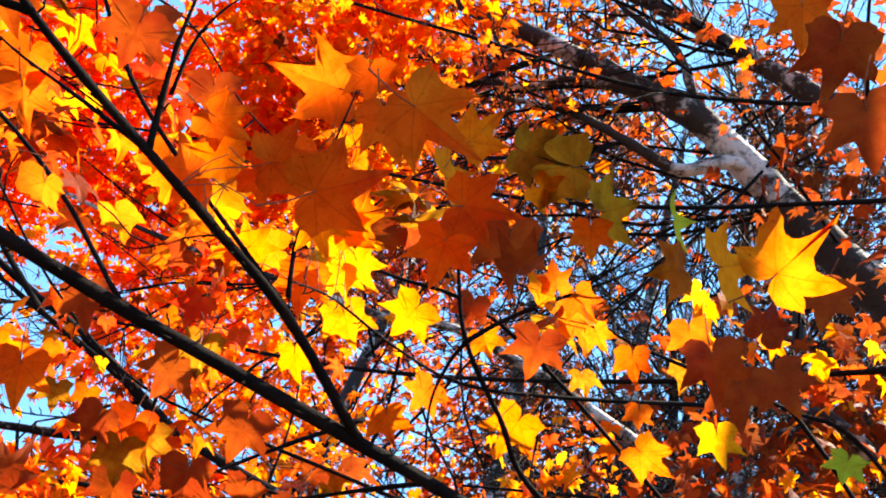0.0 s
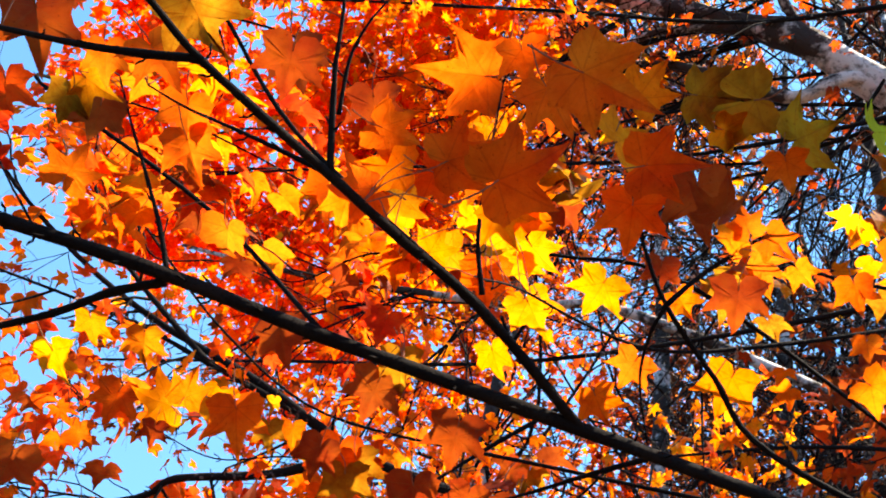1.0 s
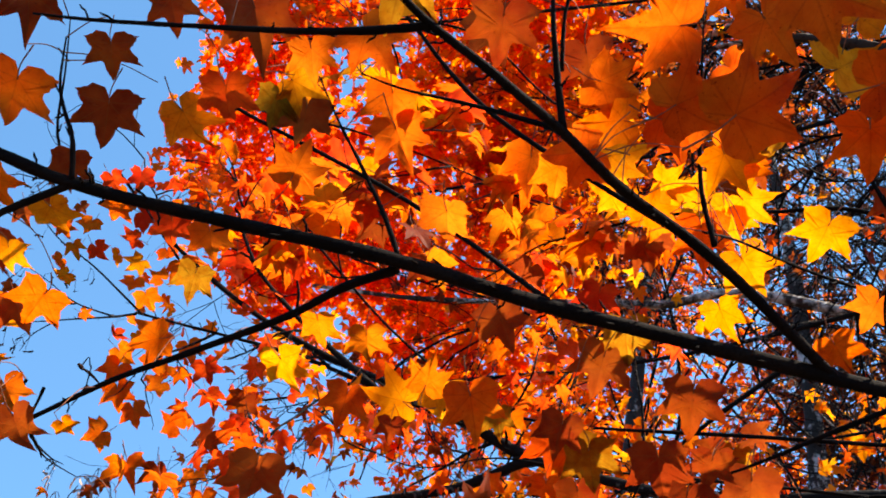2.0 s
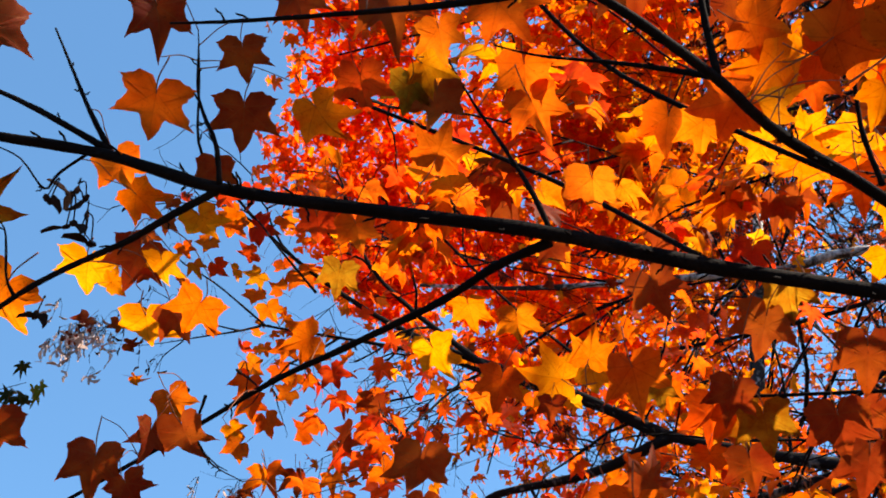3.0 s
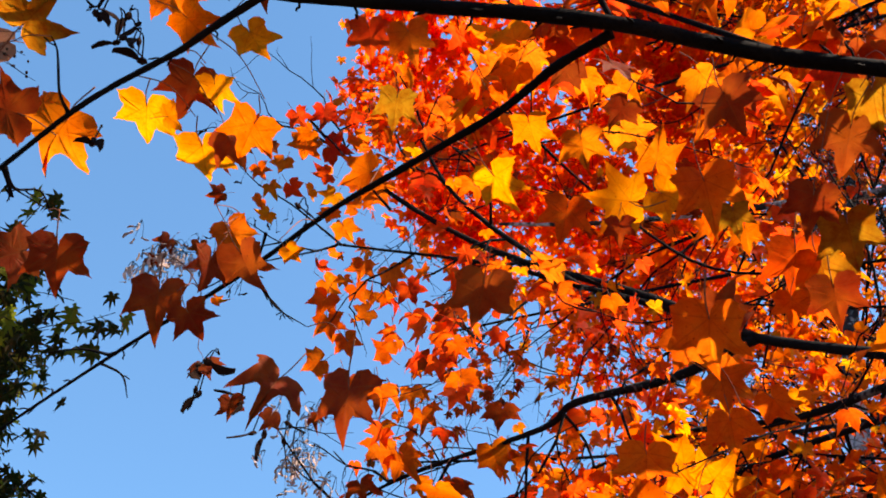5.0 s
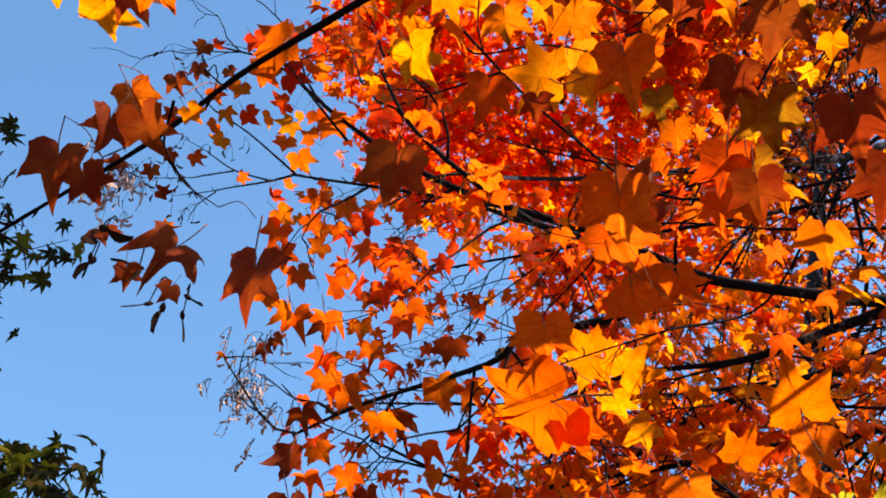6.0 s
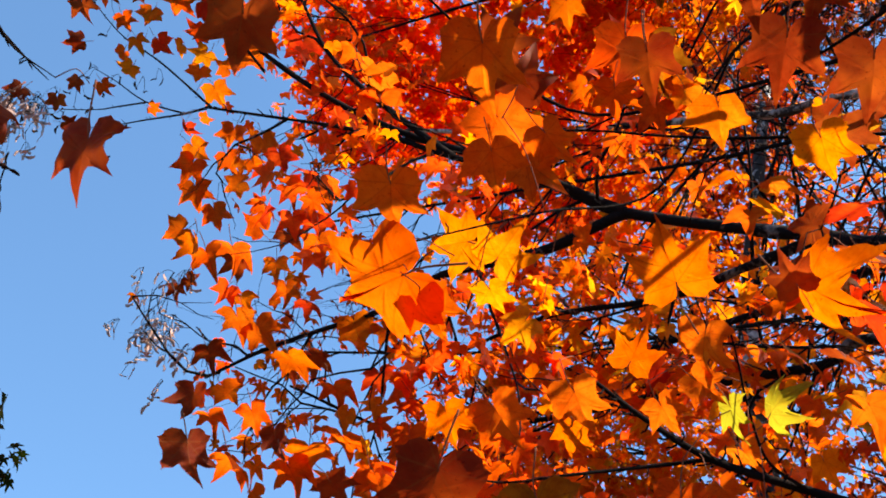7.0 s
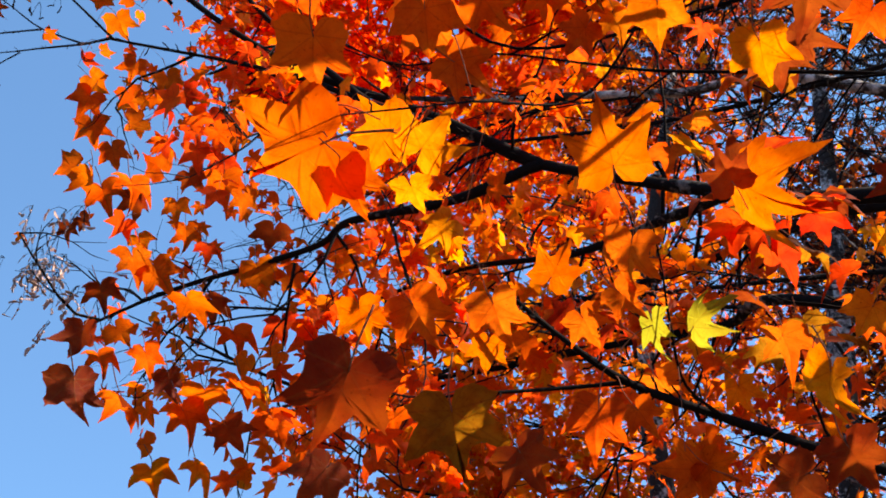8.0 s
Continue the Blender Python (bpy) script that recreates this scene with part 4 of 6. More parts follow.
WARM, DARK = ("amber", "orange", "gold", "orange"), ("russet", "orange", "russet", "red", "olive")
leafy_twig([(-1.991, -1.49, 2.184), (-2.32, -1.62, 2.44), (-2.37, -1.5, 2.56), (-2.22, -1.32, 2.58), (-2.08, -1.16, 2.55)], 0.0026, 4, 0.17, ("orange", "amber", "orange", "red"), (0.034, 0.048), 101)
leafy_twig([(-1.54, -1.09, 2.17), (-2.35, -0.80, 2.50), (-2.52, -1.2, 2.62), (-2.42, -1.1, 2.61), (-2.26, -0.94, 2.58)], 0.0030, 3, 0.20, ("amber", "orange", "red", "orange"), (0.034, 0.050), 102)
leafy_twig([(-1.862, -1.461, 2.227), (-2.12, -1.62, 2.50), (-2.2, -1.56, 2.6), (-2.06, -1.36, 2.6), (-1.92, -1.18, 2.58)], 0.0026, 3, 0.17, WARM, (0.034, 0.048), 103)
leafy_twig([(-1.18, -0.78, 2.16), (-1.75, -0.75, 2.30), (-2.11, -0.85, 2.34), (-2.30, -0.96, 2.34), (-2.47, -1.08, 2.33)], 0.0034, 3, 0.20, WARM, (0.040, 0.055), 104)
leafy_twig([(-0.55, -0.3, 2.13), (-1.40, -1.00, 2.22), (-1.81, -0.9, 2.25), (-1.96, -0.83, 2.29), (-2.1, -0.77, 2.31)], 0.0036, 7, 0.17, DARK, (0.042, 0.060), 106)
leafy_twig([(-0.55, -0.3, 2.13), (-1.45, -0.45, 2.12), (-1.85, -0.47, 2.15), (-2.05, -0.43, 2.25), (-2.24, -0.39, 2.33)], 0.0038, 5, 0.20, DARK, (0.044, 0.060), 107)
leafy_twig([(-1.18, -0.78, 2.16), (-1.70, -1.20, 2.42), (-1.97, -1.23, 2.49), (-2.15, -1.18, 2.53), (-2.33, -1.13, 2.56)], 0.0032, 3, 0.17, ("orange", "russet", "amber"), (0.040, 0.056), 109)
leafy_twig([(-0.55, -0.3, 2.13), (-1.25, -1.05, 2.40), (-1.55, -1.16, 2.45), (-1.69, -1.16, 2.52), (-1.82, -1.15, 2.6)], 0.0036, 2, 0.17, DARK, (0.044, 0.060), 110)

# ---- farther limbs of the same maple, their twigs and leaves ----
long_limb_run = [(-0.02, 0.05, 2.35), (-0.8, -0.05, 2.5), (-1.918, -0.286, 2.47), (-2.199, -0.235, 2.575), (-2.551, -0.27, 2.699), (-2.708, -0.3, 2.794), (-2.941, -0.374, 2.9), (-3.173, -0.461, 2.997), (-3.621, -0.604, 3.132)]
long_limb = limb("limb", long_limb_run, 0.018, 0.0032, MID_BARK, maple, "long dark limb with grey patches")
fork_limb_run = [(-2.551, -0.27, 2.699), (-2.743, -0.283, 2.643), (-2.978, -0.314, 2.621), (-3.087, -0.299, 2.581), (-3.461, -0.315, 2.53), (-3.703, -0.316, 2.477)]
fork_limb = limb("limb", fork_limb_run, 0.0125, 0.0035, MID_BARK, maple, "forked limb with paler grey patches")
back_limb_run = [(0, 0.1, 2.6), (-0.9, 0.4, 2.75), (-1.934, 0.129, 2.71), (-2.144, 0.253, 2.766), (-2.454, 0.411, 2.79), (-2.892, 0.506, 2.764), (-3.23, 0.571, 2.657), (-3.755, 0.5, 2.57)]
back_limb = limb("limb", back_limb_run, 0.018, 0.005, MID_BARK, maple)
cross_limb_run = [(-2.179, -0.234, 2.562), (-2.321, -0.151, 2.587), (-2.562, -0.058, 2.602), (-2.893, 0.003, 2.649), (-3.251, 0.057, 2.605)]
cross_limb = limb("limb", cross_limb_run, 0.012, 0.004, MID_BARK, maple)
low_limb_run = [(0, 0.1, 1.9), (-0.9, 0.3, 2.1), (-2.047, 0.104, 2.481), (-2.303, 0.211, 2.517), (-2.606, 0.283, 2.537), (-3.022, 0.332, 2.531), (-3.479, 0.29, 2.515), (-3.804, 0.078, 2.629)]
low_limb = limb("limb", low_limb_run, 0.016, 0.004, MID_BARK, maple)
high_limb_run = [(-2.941, -0.374, 2.9), (-3.066, -0.431, 3.013), (-3.18, -0.492, 3.125), (-3.271, -0.547, 3.241), (-3.329, -0.612, 3.381)]
high_limb = limb("limb", high_limb_run, 0.009, 0.004, MID_BARK, maple)
side_limb_run = [(-2.551, -0.27, 2.699), (-2.818, -0.325, 2.87), (-3.099, -0.399, 3.012), (-3.303, -0.516, 3.135), (-3.517, -0.667, 3.323), (-3.666, -0.799, 3.518)]
side_limb = limb("limb", side_limb_run, 0.012, 0.004, MID_BARK, maple)
bough_run = [(0.05, 0.10, 3.60), (-0.70, 0.70, 3.80), (-1.60, 0.90, 3.75), (-2.50, 0.80, 3.60), (-3.30, 0.55, 3.50), (-4.00, 0.30, 3.40)]
bough = limb("limb", bough_run, 0.013, 0.004, MID_BARK, maple)
high_bough_run = [(0.1, -0.75, 4.50), (-0.2, 0.5, 4.65), (-1.00, 0.75, 4.60), (-1.90, 0.80, 4.55), (-2.70, 0.55, 4.40), (-3.40, 0.30, 4.25), (-4.00, 0.10, 4.10)]
high_bough = limb("limb", high_bough_run, 0.013, 0.004, MID_BARK, maple)
top_bough_run = [(0.14, -1.25, 5.20), (-0.2, 0.6, 5.4), (-1.30, 0.80, 5.30), (-2.40, 0.45, 5.20), (-3.20, 0.15, 5.10), (-4.00, -0.20, 4.90)]
top_bough = limb("limb", top_bough_run, 0.014, 0.004, MID_BARK, maple)
right_bough_run = [(0.00, 0.00, 2.75), (-0.50, 0.25, 2.90), (-1.00, 0.45, 3.00), (-1.50, 0.55, 3.10), (-2.00, 0.60, 3.10)]
right_bough = limb("limb", right_bough_run, 0.012, 0.004, MID_BARK, maple)
foot_bough_run = [(0.00, 0.00, 1.60), (-0.80, 0.15, 1.90), (-1.50, 0.25, 2.05), (-2.20, 0.20, 2.10), (-2.90, 0.00, 2.05)]
foot_bough = limb("limb", foot_bough_run, 0.012, 0.004, MID_BARK, maple)
rear_bough_run = [(0.05, 0.10, 2.90), (-0.90, 1.00, 3.00), (-2.30, 1.20, 3.15), (-3.40, 0.80, 3.00), (-4.20, 0.40, 2.95)]
rear_bough = limb("limb", rear_bough_run, 0.014, 0.004, MID_BARK, maple)

FAR_LIMBS = [long_limb, fork_limb, back_limb, cross_limb, low_limb, high_limb, side_limb, bough, high_bough, rear_bough, top_bough, right_bough, foot_bough]
rng = random.Random(5)
MID_SHAPES = [leaf_mesh("leaf", k, rng, CROWN["mixed"], stalk=0.5, fine=False, fold=f, droop=d) for k, f, d in ((5, 0.1, 0.3), (5, 0.25, 0.5), (3, 0.1, 0.3), (7, 0.15, 0.4), (5, 0.3, 0.2))]
tips, tubes = [], []


def along(run, s):
    k = min(int(s * (len(run) - 1)), len(run) - 2)
    return run[k].lerp(run[k + 1], s * (len(run) - 1) - k)


def dress(run, count, length, r0, start, rng, lift=0.0):
    """Twigs with side twigs all along a limb."""
    for i in range(count):
        s = start + (1 - start) * (i + rng.random()) / count
        p = along(run, s)
        d = (along(run, min(1, s + 0.05)) - along(run, max(0, s - 0.05))).normalized()
        w = d * 0.8 + Vector((rng.gauss(0, 0.5), rng.gauss(0, 0.5), rng.gauss(lift, 0.5)))
        spray(rng, p, w, length * rng.uniform(0.6, 1.2), r0, 2, tips, tubes)


dress(spline(long_limb_run, 6), 6, 0.3, 0.0045, 0.45, rng)
dress(spline(fork_limb_run, 6), 8, 0.34, 0.0045, 0.15, rng)
dress(spline(back_limb_run, 6), 11, 0.46, 0.0045, 0.3, rng)
dress(spline(cross_limb_run, 6), 6, 0.36, 0.0045, 0.2, rng)
dress(spline(low_limb_run, 6), 16, 0.42, 0.0045, 0.15, rng)
dress(spline(high_limb_run, 6), 4, 0.36, 0.0045, 0.2, rng)
dress(spline(side_limb_run, 6), 4, 0.36, 0.0045, 0.2, rng)
dress(spline(bough_run, 6), 7, 0.5, 0.0035, 0.3, rng)
dress(spline(high_bough_run, 6), 6, 0.5, 0.0035, 0.3, rng)
dress(spline(top_bough_run, 6), 7, 0.55, 0.0035, 0.3, rng)
dress(spline(right_bough_run, 6), 6, 0.42, 0.0035, 0.1, rng)
dress(spline(foot_bough_run, 6), 16, 0.42, 0.0035, 0.15, rng)
dress(spline(rear_bough_run, 6), 6, 0.55, 0.0035, 0.25, rng)
twigs("brushwood", maple, tubes, MID_BARK, 5, "fine dark twigs")
rng.shuffle(tips)
TO_SUN = Vector((math.sin(a) * math.cos(h), math.cos(a) * math.cos(h), math.sin(h)))


def crown_edge(p):
    """How near a place lies to where the crowns end on the open side: past 1 there is sky alone (p in the world)."""
    x, y, z = p.x - 0.1, p.y - 0.1, p.z - 1.68
    rise = z / math.hypot(x, y)
    return -x / (min(1.25 + 0.2 * rise, 0.78 + 4.0 * max(0.0, rise - 0.58)) * y)


def over_branches(p):
    """The sunny gap over the lower branches, where the crowns are thin (p in the world)."""
    foot = p - TO_SUN * ((p.z - 2.05) / TO_SUN.z)
    return p.z > 2.6 and -1.0 < foot.x < 0.65 and 0.2 < foot.y < 1.9


def over_limbs(p):
    """The lighter upper crown over the farther limbs (p in the world)."""
    foot = p - TO_SUN * ((p.z - 2.4) / TO_SUN.z)
    return p.z > 2.95 and -2.4 < foot.x < 0.9 and 0.2 < foot.y < 3.4


places = []
for p, d in tips:
    x, y = p.x + 1.9, p.y + 1.9
    if (over_branches(p + Vector((1.9, 2.2, 0))) and rng.random() < 0.9) or (over_limbs(p + Vector((1.9, 2.2, 0))) and rng.random() < 0.8) or (crown_edge(p + Vector((1.9, 2.2, 0))) > 1 and rng.random() < 0.55):
        continue
    if -x > (1.4 if p.z > 3.5 else 1.16) * y:                      # the crown thins out to single leaves past here
        continue
    if rng.random() < (0.40 if p.z < 3.0 else 0.5):
        continue
    for k in range(2 if p.z > 3.0 else 1):
        q = p + Vector((rng.gauss(0, 0.05), rng.gauss(0, 0.05), rng.gauss(-0.03, 0.05)))
        slot = 2 if x > 0.3 else rng.choice((1, 3, 0)) if x > -0.9 - 0.7 * rng.random() else rng.choice((0, 0, 3))
        places.append((q, rng.uniform(0.033, 0.052), hang(rng), rng.randint(0, 4), slot))
near = sorted(places, key=lambda row: (row[0] + Vector((1.9, 1.9, -1.6))).length)
for k, (q, size, angles, shape, slot) in enumerate(near[:280]):
    part("leaf", MID_SHAPES[shape], FAR_LIMBS[k % len(FAR_LIMBS)], m=Matrix.LocRotScale(q, Euler(angles), (size,) * 3))
cloud("crown", maple, FAR_BLADES, [CROWN["red"], CROWN["gold"], CROWN["russet"], CROWN["orange"]], near[280:], "red and orange leaves on the farther twigs")


# ---- trees behind: tall maples with pale limbs, a bare thicket, and a green maple ----


def clumps(rng, boxes, size=1.0):
    """Leaf places in many loose clumps. boxes: corner, opposite corner, clumps, leaves in each, spread, material slot."""
    rows = []
    for lo, hi, n, each, spread, slot in boxes:
        for _ in range(n):
            c = Vector([rng.uniform(a, b) for a, b in zip(lo, hi)])
            s = spread * rng.uniform(0.6, 1.3)
            for _ in range(int(each * rng.uniform(0.6, 1.4))):
                q = c + Vector((rng.gauss(0, s), rng.gauss(0, s), rng.gauss(0, s * 0.6)))
                rows.append((q, size * rng.uniform(0.055, 0.085), hang(rng), rng.randint(0, 4), slot))
    return rows


tall_maple = thing("maple_tree", "tall maple with pale sunlit limbs and thinning orange crown", "tree", (3.3, 4.6, 0))
limb("limb", [(0, 0, -0.2), (-0.1, 0, 2), (-0.4, -0.1, 3.6), (-1.46, -0.8, 4.56), (-1.75, -0.81, 4.87), (-2.18, -0.86, 5.36), (-2.67, -1.05, 5.77), (-3.05, -1.06, 6.03), (-3.6, -1.07, 6.37), (-4.15, -1.03, 6.73), (-5.1, -1.18, 7.27)], 0.15, 0.03, SUN_PATCH_BARK, tall_maple, "pale leaning trunk, sunlit on its upper side", steps=6, sides=12, rough=0.25)
limb("limb", [(-2.23, -0.86, 5.44), (-2.48, -0.99, 5.53), (-2.76, -0.97, 5.47), (-3.04, -1.02, 5.6), (-3.36, -1.06, 5.75), (-3.8, -1.01, 5.9)], 0.05, 0.012, SUN_PATCH_BARK, tall_maple, "", steps=6, sides=12, rough=0.25)
limb("limb", [(-0.3, -0.1, 4.2), (-1.43, -1.1, 5.5), (-1.98, -1.08, 5.93), (-2.41, -1.1, 6.27), (-2.9, -1.16, 6.6), (-3.46, -1.2, 6.84)], 0.085, 0.03, SUN_PATCH_BARK, tall_maple, "", steps=6, sides=12, rough=0.25)
limb("limb", [(-2.67, -1.05, 5.77), (-2.74, -1.14, 5.96), (-2.85, -1.24, 6.16), (-3.16, -1.29, 6.44), (-3.35, -1.36, 6.72)], 0.03, 0.01, SUN_PATCH_BARK, tall_maple, "", steps=6, sides=12, rough=0.25)
limb("limb", [(-3.01, -1.07, 5.97), (-3.43, -1.01, 6.09), (-3.78, -0.87, 6.18), (-4.56, -0.87, 6.5), (-5.31, -0.78, 6.66)], 0.025, 0.008, SUN_PATCH_BARK, tall_maple, "", steps=6, sides=12, rough=0.25)
limb("limb", [(-0.1, 0, 2.6), (-3.32, -0.51, 4.38), (-4.22, -0.56, 4.6), (-4.79, -0.59, 4.73), (-5.6, -0.63, 4.92), (-6.33, -0.74, 5.12)], 0.03, 0.01, SUN_PATCH_BARK, tall_maple, "", steps=6, sides=12, rough=0.25)
limb("limb", [(-0.1, 0, 2.4), (-1.95, -1.2, 3.72), (-2.26, -1.09, 3.88), (-2.55, -0.78, 3.82)], 0.04, 0.025, SUN_PATCH_BARK, tall_maple, "", steps=6, sides=12, rough=0.25)
rng = random.Random(21)
tips, tubes = [], []
for start, way, length, r0 in (((-2.18, -0.86, 5.36), (-1, 0.2, 0.35), 2.0, 0.016), ((-2.79, -1.04, 5.88), (-1, 0.3, 0.2), 2.2, 0.016), ((-3.04, -1.02, 5.6), (-1, 0.2, -0.1), 1.6, 0.012),
                               ((-2.41, -1.1, 6.27), (-0.9, 0.3, 0.1), 2.0, 0.014), ((-3.46, -1.02, 6.35), (-1, 0.3, -0.1), 1.8, 0.012), ((-4.36, -0.56, 4.63), (-1, 0.2, -0.25), 1.6, 0.010),
                               ((-4.79, -0.59, 4.72), (-1, 0.1, -0.2), 1.4, 0.009), ((-1.98, -1.08, 5.93), (-0.8, 0.3, -0.3), 2.0, 0.014)):
    for _ in range(3):
        spray(rng, start, Vector(way) + Vector((rng.gauss(0, 0.15), rng.gauss(0, 0.15), rng.gauss(0, 0.2))), length * rng.uniform(0.7, 1.1), r0, 3, tips, tubes, 0.0, 4, 0.16)
for k in range(22):
    run = spline([(-1.46, -0.8, 4.56), (-2.18, -0.86, 5.36), (-3.05, -1.06, 6.03), (-4.15, -1.03, 6.73)] if k % 2 else [(-0.4, -0.1, 4.2), (-1.43, -1.1, 5.5), (-2.41, -1.1, 6.27), (-3.46, -1.2, 6.84)], 6)
    spray(rng, along(run, rng.random()), (rng.gauss(-0.4, 0.6), rng.gauss(0.3, 0.5), rng.gauss(0.2, 0.6)), rng.uniform(1.0, 1.9), 0.011, 3, tips, tubes, 0.0, 4, 0.18)
twigs("brushwood", tall_maple, tubes, MID_BARK, 4, "bare brown twigs")
places = []
for p, d in tips:
    if rng.random() < (0.02 if over_branches(p + Vector((3.3, 4.6, 0))) else 0.04 if over_limbs(p + Vector((3.3, 4.6, 0))) else 0.07):
        places.append((p, rng.uniform(0.045, 0.07), hang(rng), rng.randint(0, 4), 0))
places += [row for row in clumps(rng, [((-2.35, -1.6, 4.9), (-1.75, -1.1, 6.5), 16, 36, 0.18, 0), ((-3.0, 0.9, 3.2), (-0.2, 2.6, 4.6), 22, 40, 0.30, 0)], 1.15) if not over_limbs(row[0] + Vector((3.3, 4.6, 0))) or rng.random() < 0.25]
cloud("crown", tall_maple, FAR_BLADES, [CROWN["brown"]], places, "sparse brown and orange leaves")

golden = thing("maple_tree", "tall maple with a thin sunlit crown of golden orange leaves", "tree", (-2.2, 8.2, 0))
limb("trunk", [(0, 0, -0.2), (0.1, 0, 1.5), (0.0, 0.1, 3.2), (-0.2, 0, 5.5), (0.1, 0.1, 8.5)], 0.19, 0.05, SUN_PATCH_BARK, golden, "grey maple trunk", steps=6, sides=12)
rng = random.Random(33)
tips, tubes = [], []
for k in range(15):
    spray(rng, (rng.uniform(-0.3, 0.3), 0, rng.uniform(2.4, 7.5)), (rng.uniform(-1, 1), rng.uniform(-1.2, 0.2), rng.uniform(0, 0.8)), rng.uniform(1.6, 2.8), 0.022, 2, tips, tubes, 0.05, 4, 0.14)
twigs("brushwood", golden, tubes, MID_BARK, 4)
LEAN = Vector((0.097, 0.554, 0.826))            # the crown is a thin roof of twigs that slopes down and away


def canopy(rng, count, each):
    """Leaf places in flat loose clumps over the sloping roof of the crown (in the world); golden near the trunks, red towards the open side."""
    rows, u = [], Vector((0.0, LEAN.z, -LEAN.y)).normalized()
    v = LEAN.cross(u)
    while len(rows) < count * each:
        x, y = rng.uniform(-7.6, 0.9), rng.uniform(2.2, 8.4)
        z = (6.62 - LEAN.x * x - LEAN.y * y) / LEAN.z
        side, edge = -x / y, crown_edge(Vector((x, y, z)))
        if z < 2.3 or z > 7.6 or noise.noise(Vector((x * 0.75, y * 0.75, 3.1))) < -0.12 or rng.random() < (edge - 0.62) / 0.34:
            continue
        if rng.random() > (1.0 if y < 4.0 and side > 0.30 else max(0.05, (side - 0.24) / 0.36)):      # bare trees show through beside the trunks
            continue
        c = Vector((x, y, z)) + LEAN * rng.gauss(0, 0.14)
        mix = (0, 0, 1, 1, 0) if side < 0.5 else (1, 2, 0, 1, 2) if side < 0.8 else (2, 2, 1, 2, 1, 2)
        slot, s = rng.choice(mix), 0.25 * rng.uniform(0.6, 1.3)
        for _ in range(int(each * rng.uniform(0.6, 1.4))):
            q = c + u * rng.gauss(0, s) + v * rng.gauss(0, s) + LEAN * rng.gauss(0, 0.03)
            if crown_edge(q) > rng.uniform(0.88, 1.0) or (over_limbs(q) and rng.random() > 0.1) or (over_branches(q) and rng.random() > 0.1):
                continue
            rows.append((q - Vector((-2.2, 8.2, 0)), rng.uniform(0.054, 0.090), hang(rng), rng.randint(0, 4), slot if rng.random() < 0.75 else rng.choice(mix)))
    return rows


cloud("crown", golden, FAR_BLADES, [CROWN["gold"], CROWN["orange"], CROWN["red"]], canopy(rng, 225, 60), "thin sunlit crown of golden, orange and red leaves")

shade = random.Random(51)
# The last two boxes are unseen clumps, added to shade the near leaves.
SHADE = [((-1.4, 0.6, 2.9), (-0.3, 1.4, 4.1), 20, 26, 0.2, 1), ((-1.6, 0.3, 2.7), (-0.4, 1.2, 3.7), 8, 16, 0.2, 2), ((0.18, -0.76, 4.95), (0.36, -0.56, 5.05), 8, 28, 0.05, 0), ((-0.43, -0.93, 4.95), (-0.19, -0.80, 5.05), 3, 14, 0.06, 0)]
cloud("crown", maple, FAR_BLADES, [CROWN["orange"], CROWN["brown"], CROWN["gold"]], clumps(shade, SHADE), "leaf clumps round the trunk, the unseen high ones added for shade")


def bare_tree(at, seed, height, label):
    """A leafless tree: a trunk and limbs that fork into fine twigs."""
    t = thing("bare_tree", label, "tree", at, "bare trees behind the maples")
    r = random.Random(seed)
    limb("trunk", [(0, 0, -0.2), (r.uniform(-0.2, 0.2), 0, height * 0.3), (r.uniform(-0.3, 0.3), 0.1, height * 0.6), (r.uniform(-0.4, 0.4), 0, height)], 0.16, 0.03, SUN_PATCH_BARK, t, "", steps=6, sides=10)
    ends, runs = [], []
    for k in range(22):
        spray(r, (r.uniform(-0.1, 0.1), 0, height * r.uniform(0.22, 0.95)), (r.uniform(-1, 1), r.uniform(-0.8, 0.8), r.uniform(0.1, 0.9)), r.uniform(1.6, 2.8), 0.02, 3, ends, runs, -0.1, 4, 0.13)
    twigs("brushwood", t, runs, BROWN_BARK, 3)
    return t


rusty = thing("maple_tree", "half-bare maple with a thin brown and russet crown", "tree", (1.0, 12.4, 0))
limb("trunk", [(0, 0, -0.2), (0.1, 0, 2.5), (-0.1, 0.1, 5.5), (0.2, 0.1, 9.5), (0.0, 0.2, 12.0)], 0.2, 0.04, MID_BARK, rusty, "dark maple trunk", steps=6, sides=12)
rng = random.Random(71)
tips, tubes = [], []
for k in range(44):
    spray(rng, (rng.uniform(-0.2, 0.2), 0, rng.uniform(2.4, 11)), (rng.uniform(-1.4, 1.2), rng.uniform(-0.9, 0.3), rng.uniform(0, 0.8)), rng.uniform(2.4, 4.2), 0.03, 3, tips, tubes, 0.0, 4, 0.14)
twigs("brushwood", rusty, tubes, MID_BARK, 3)


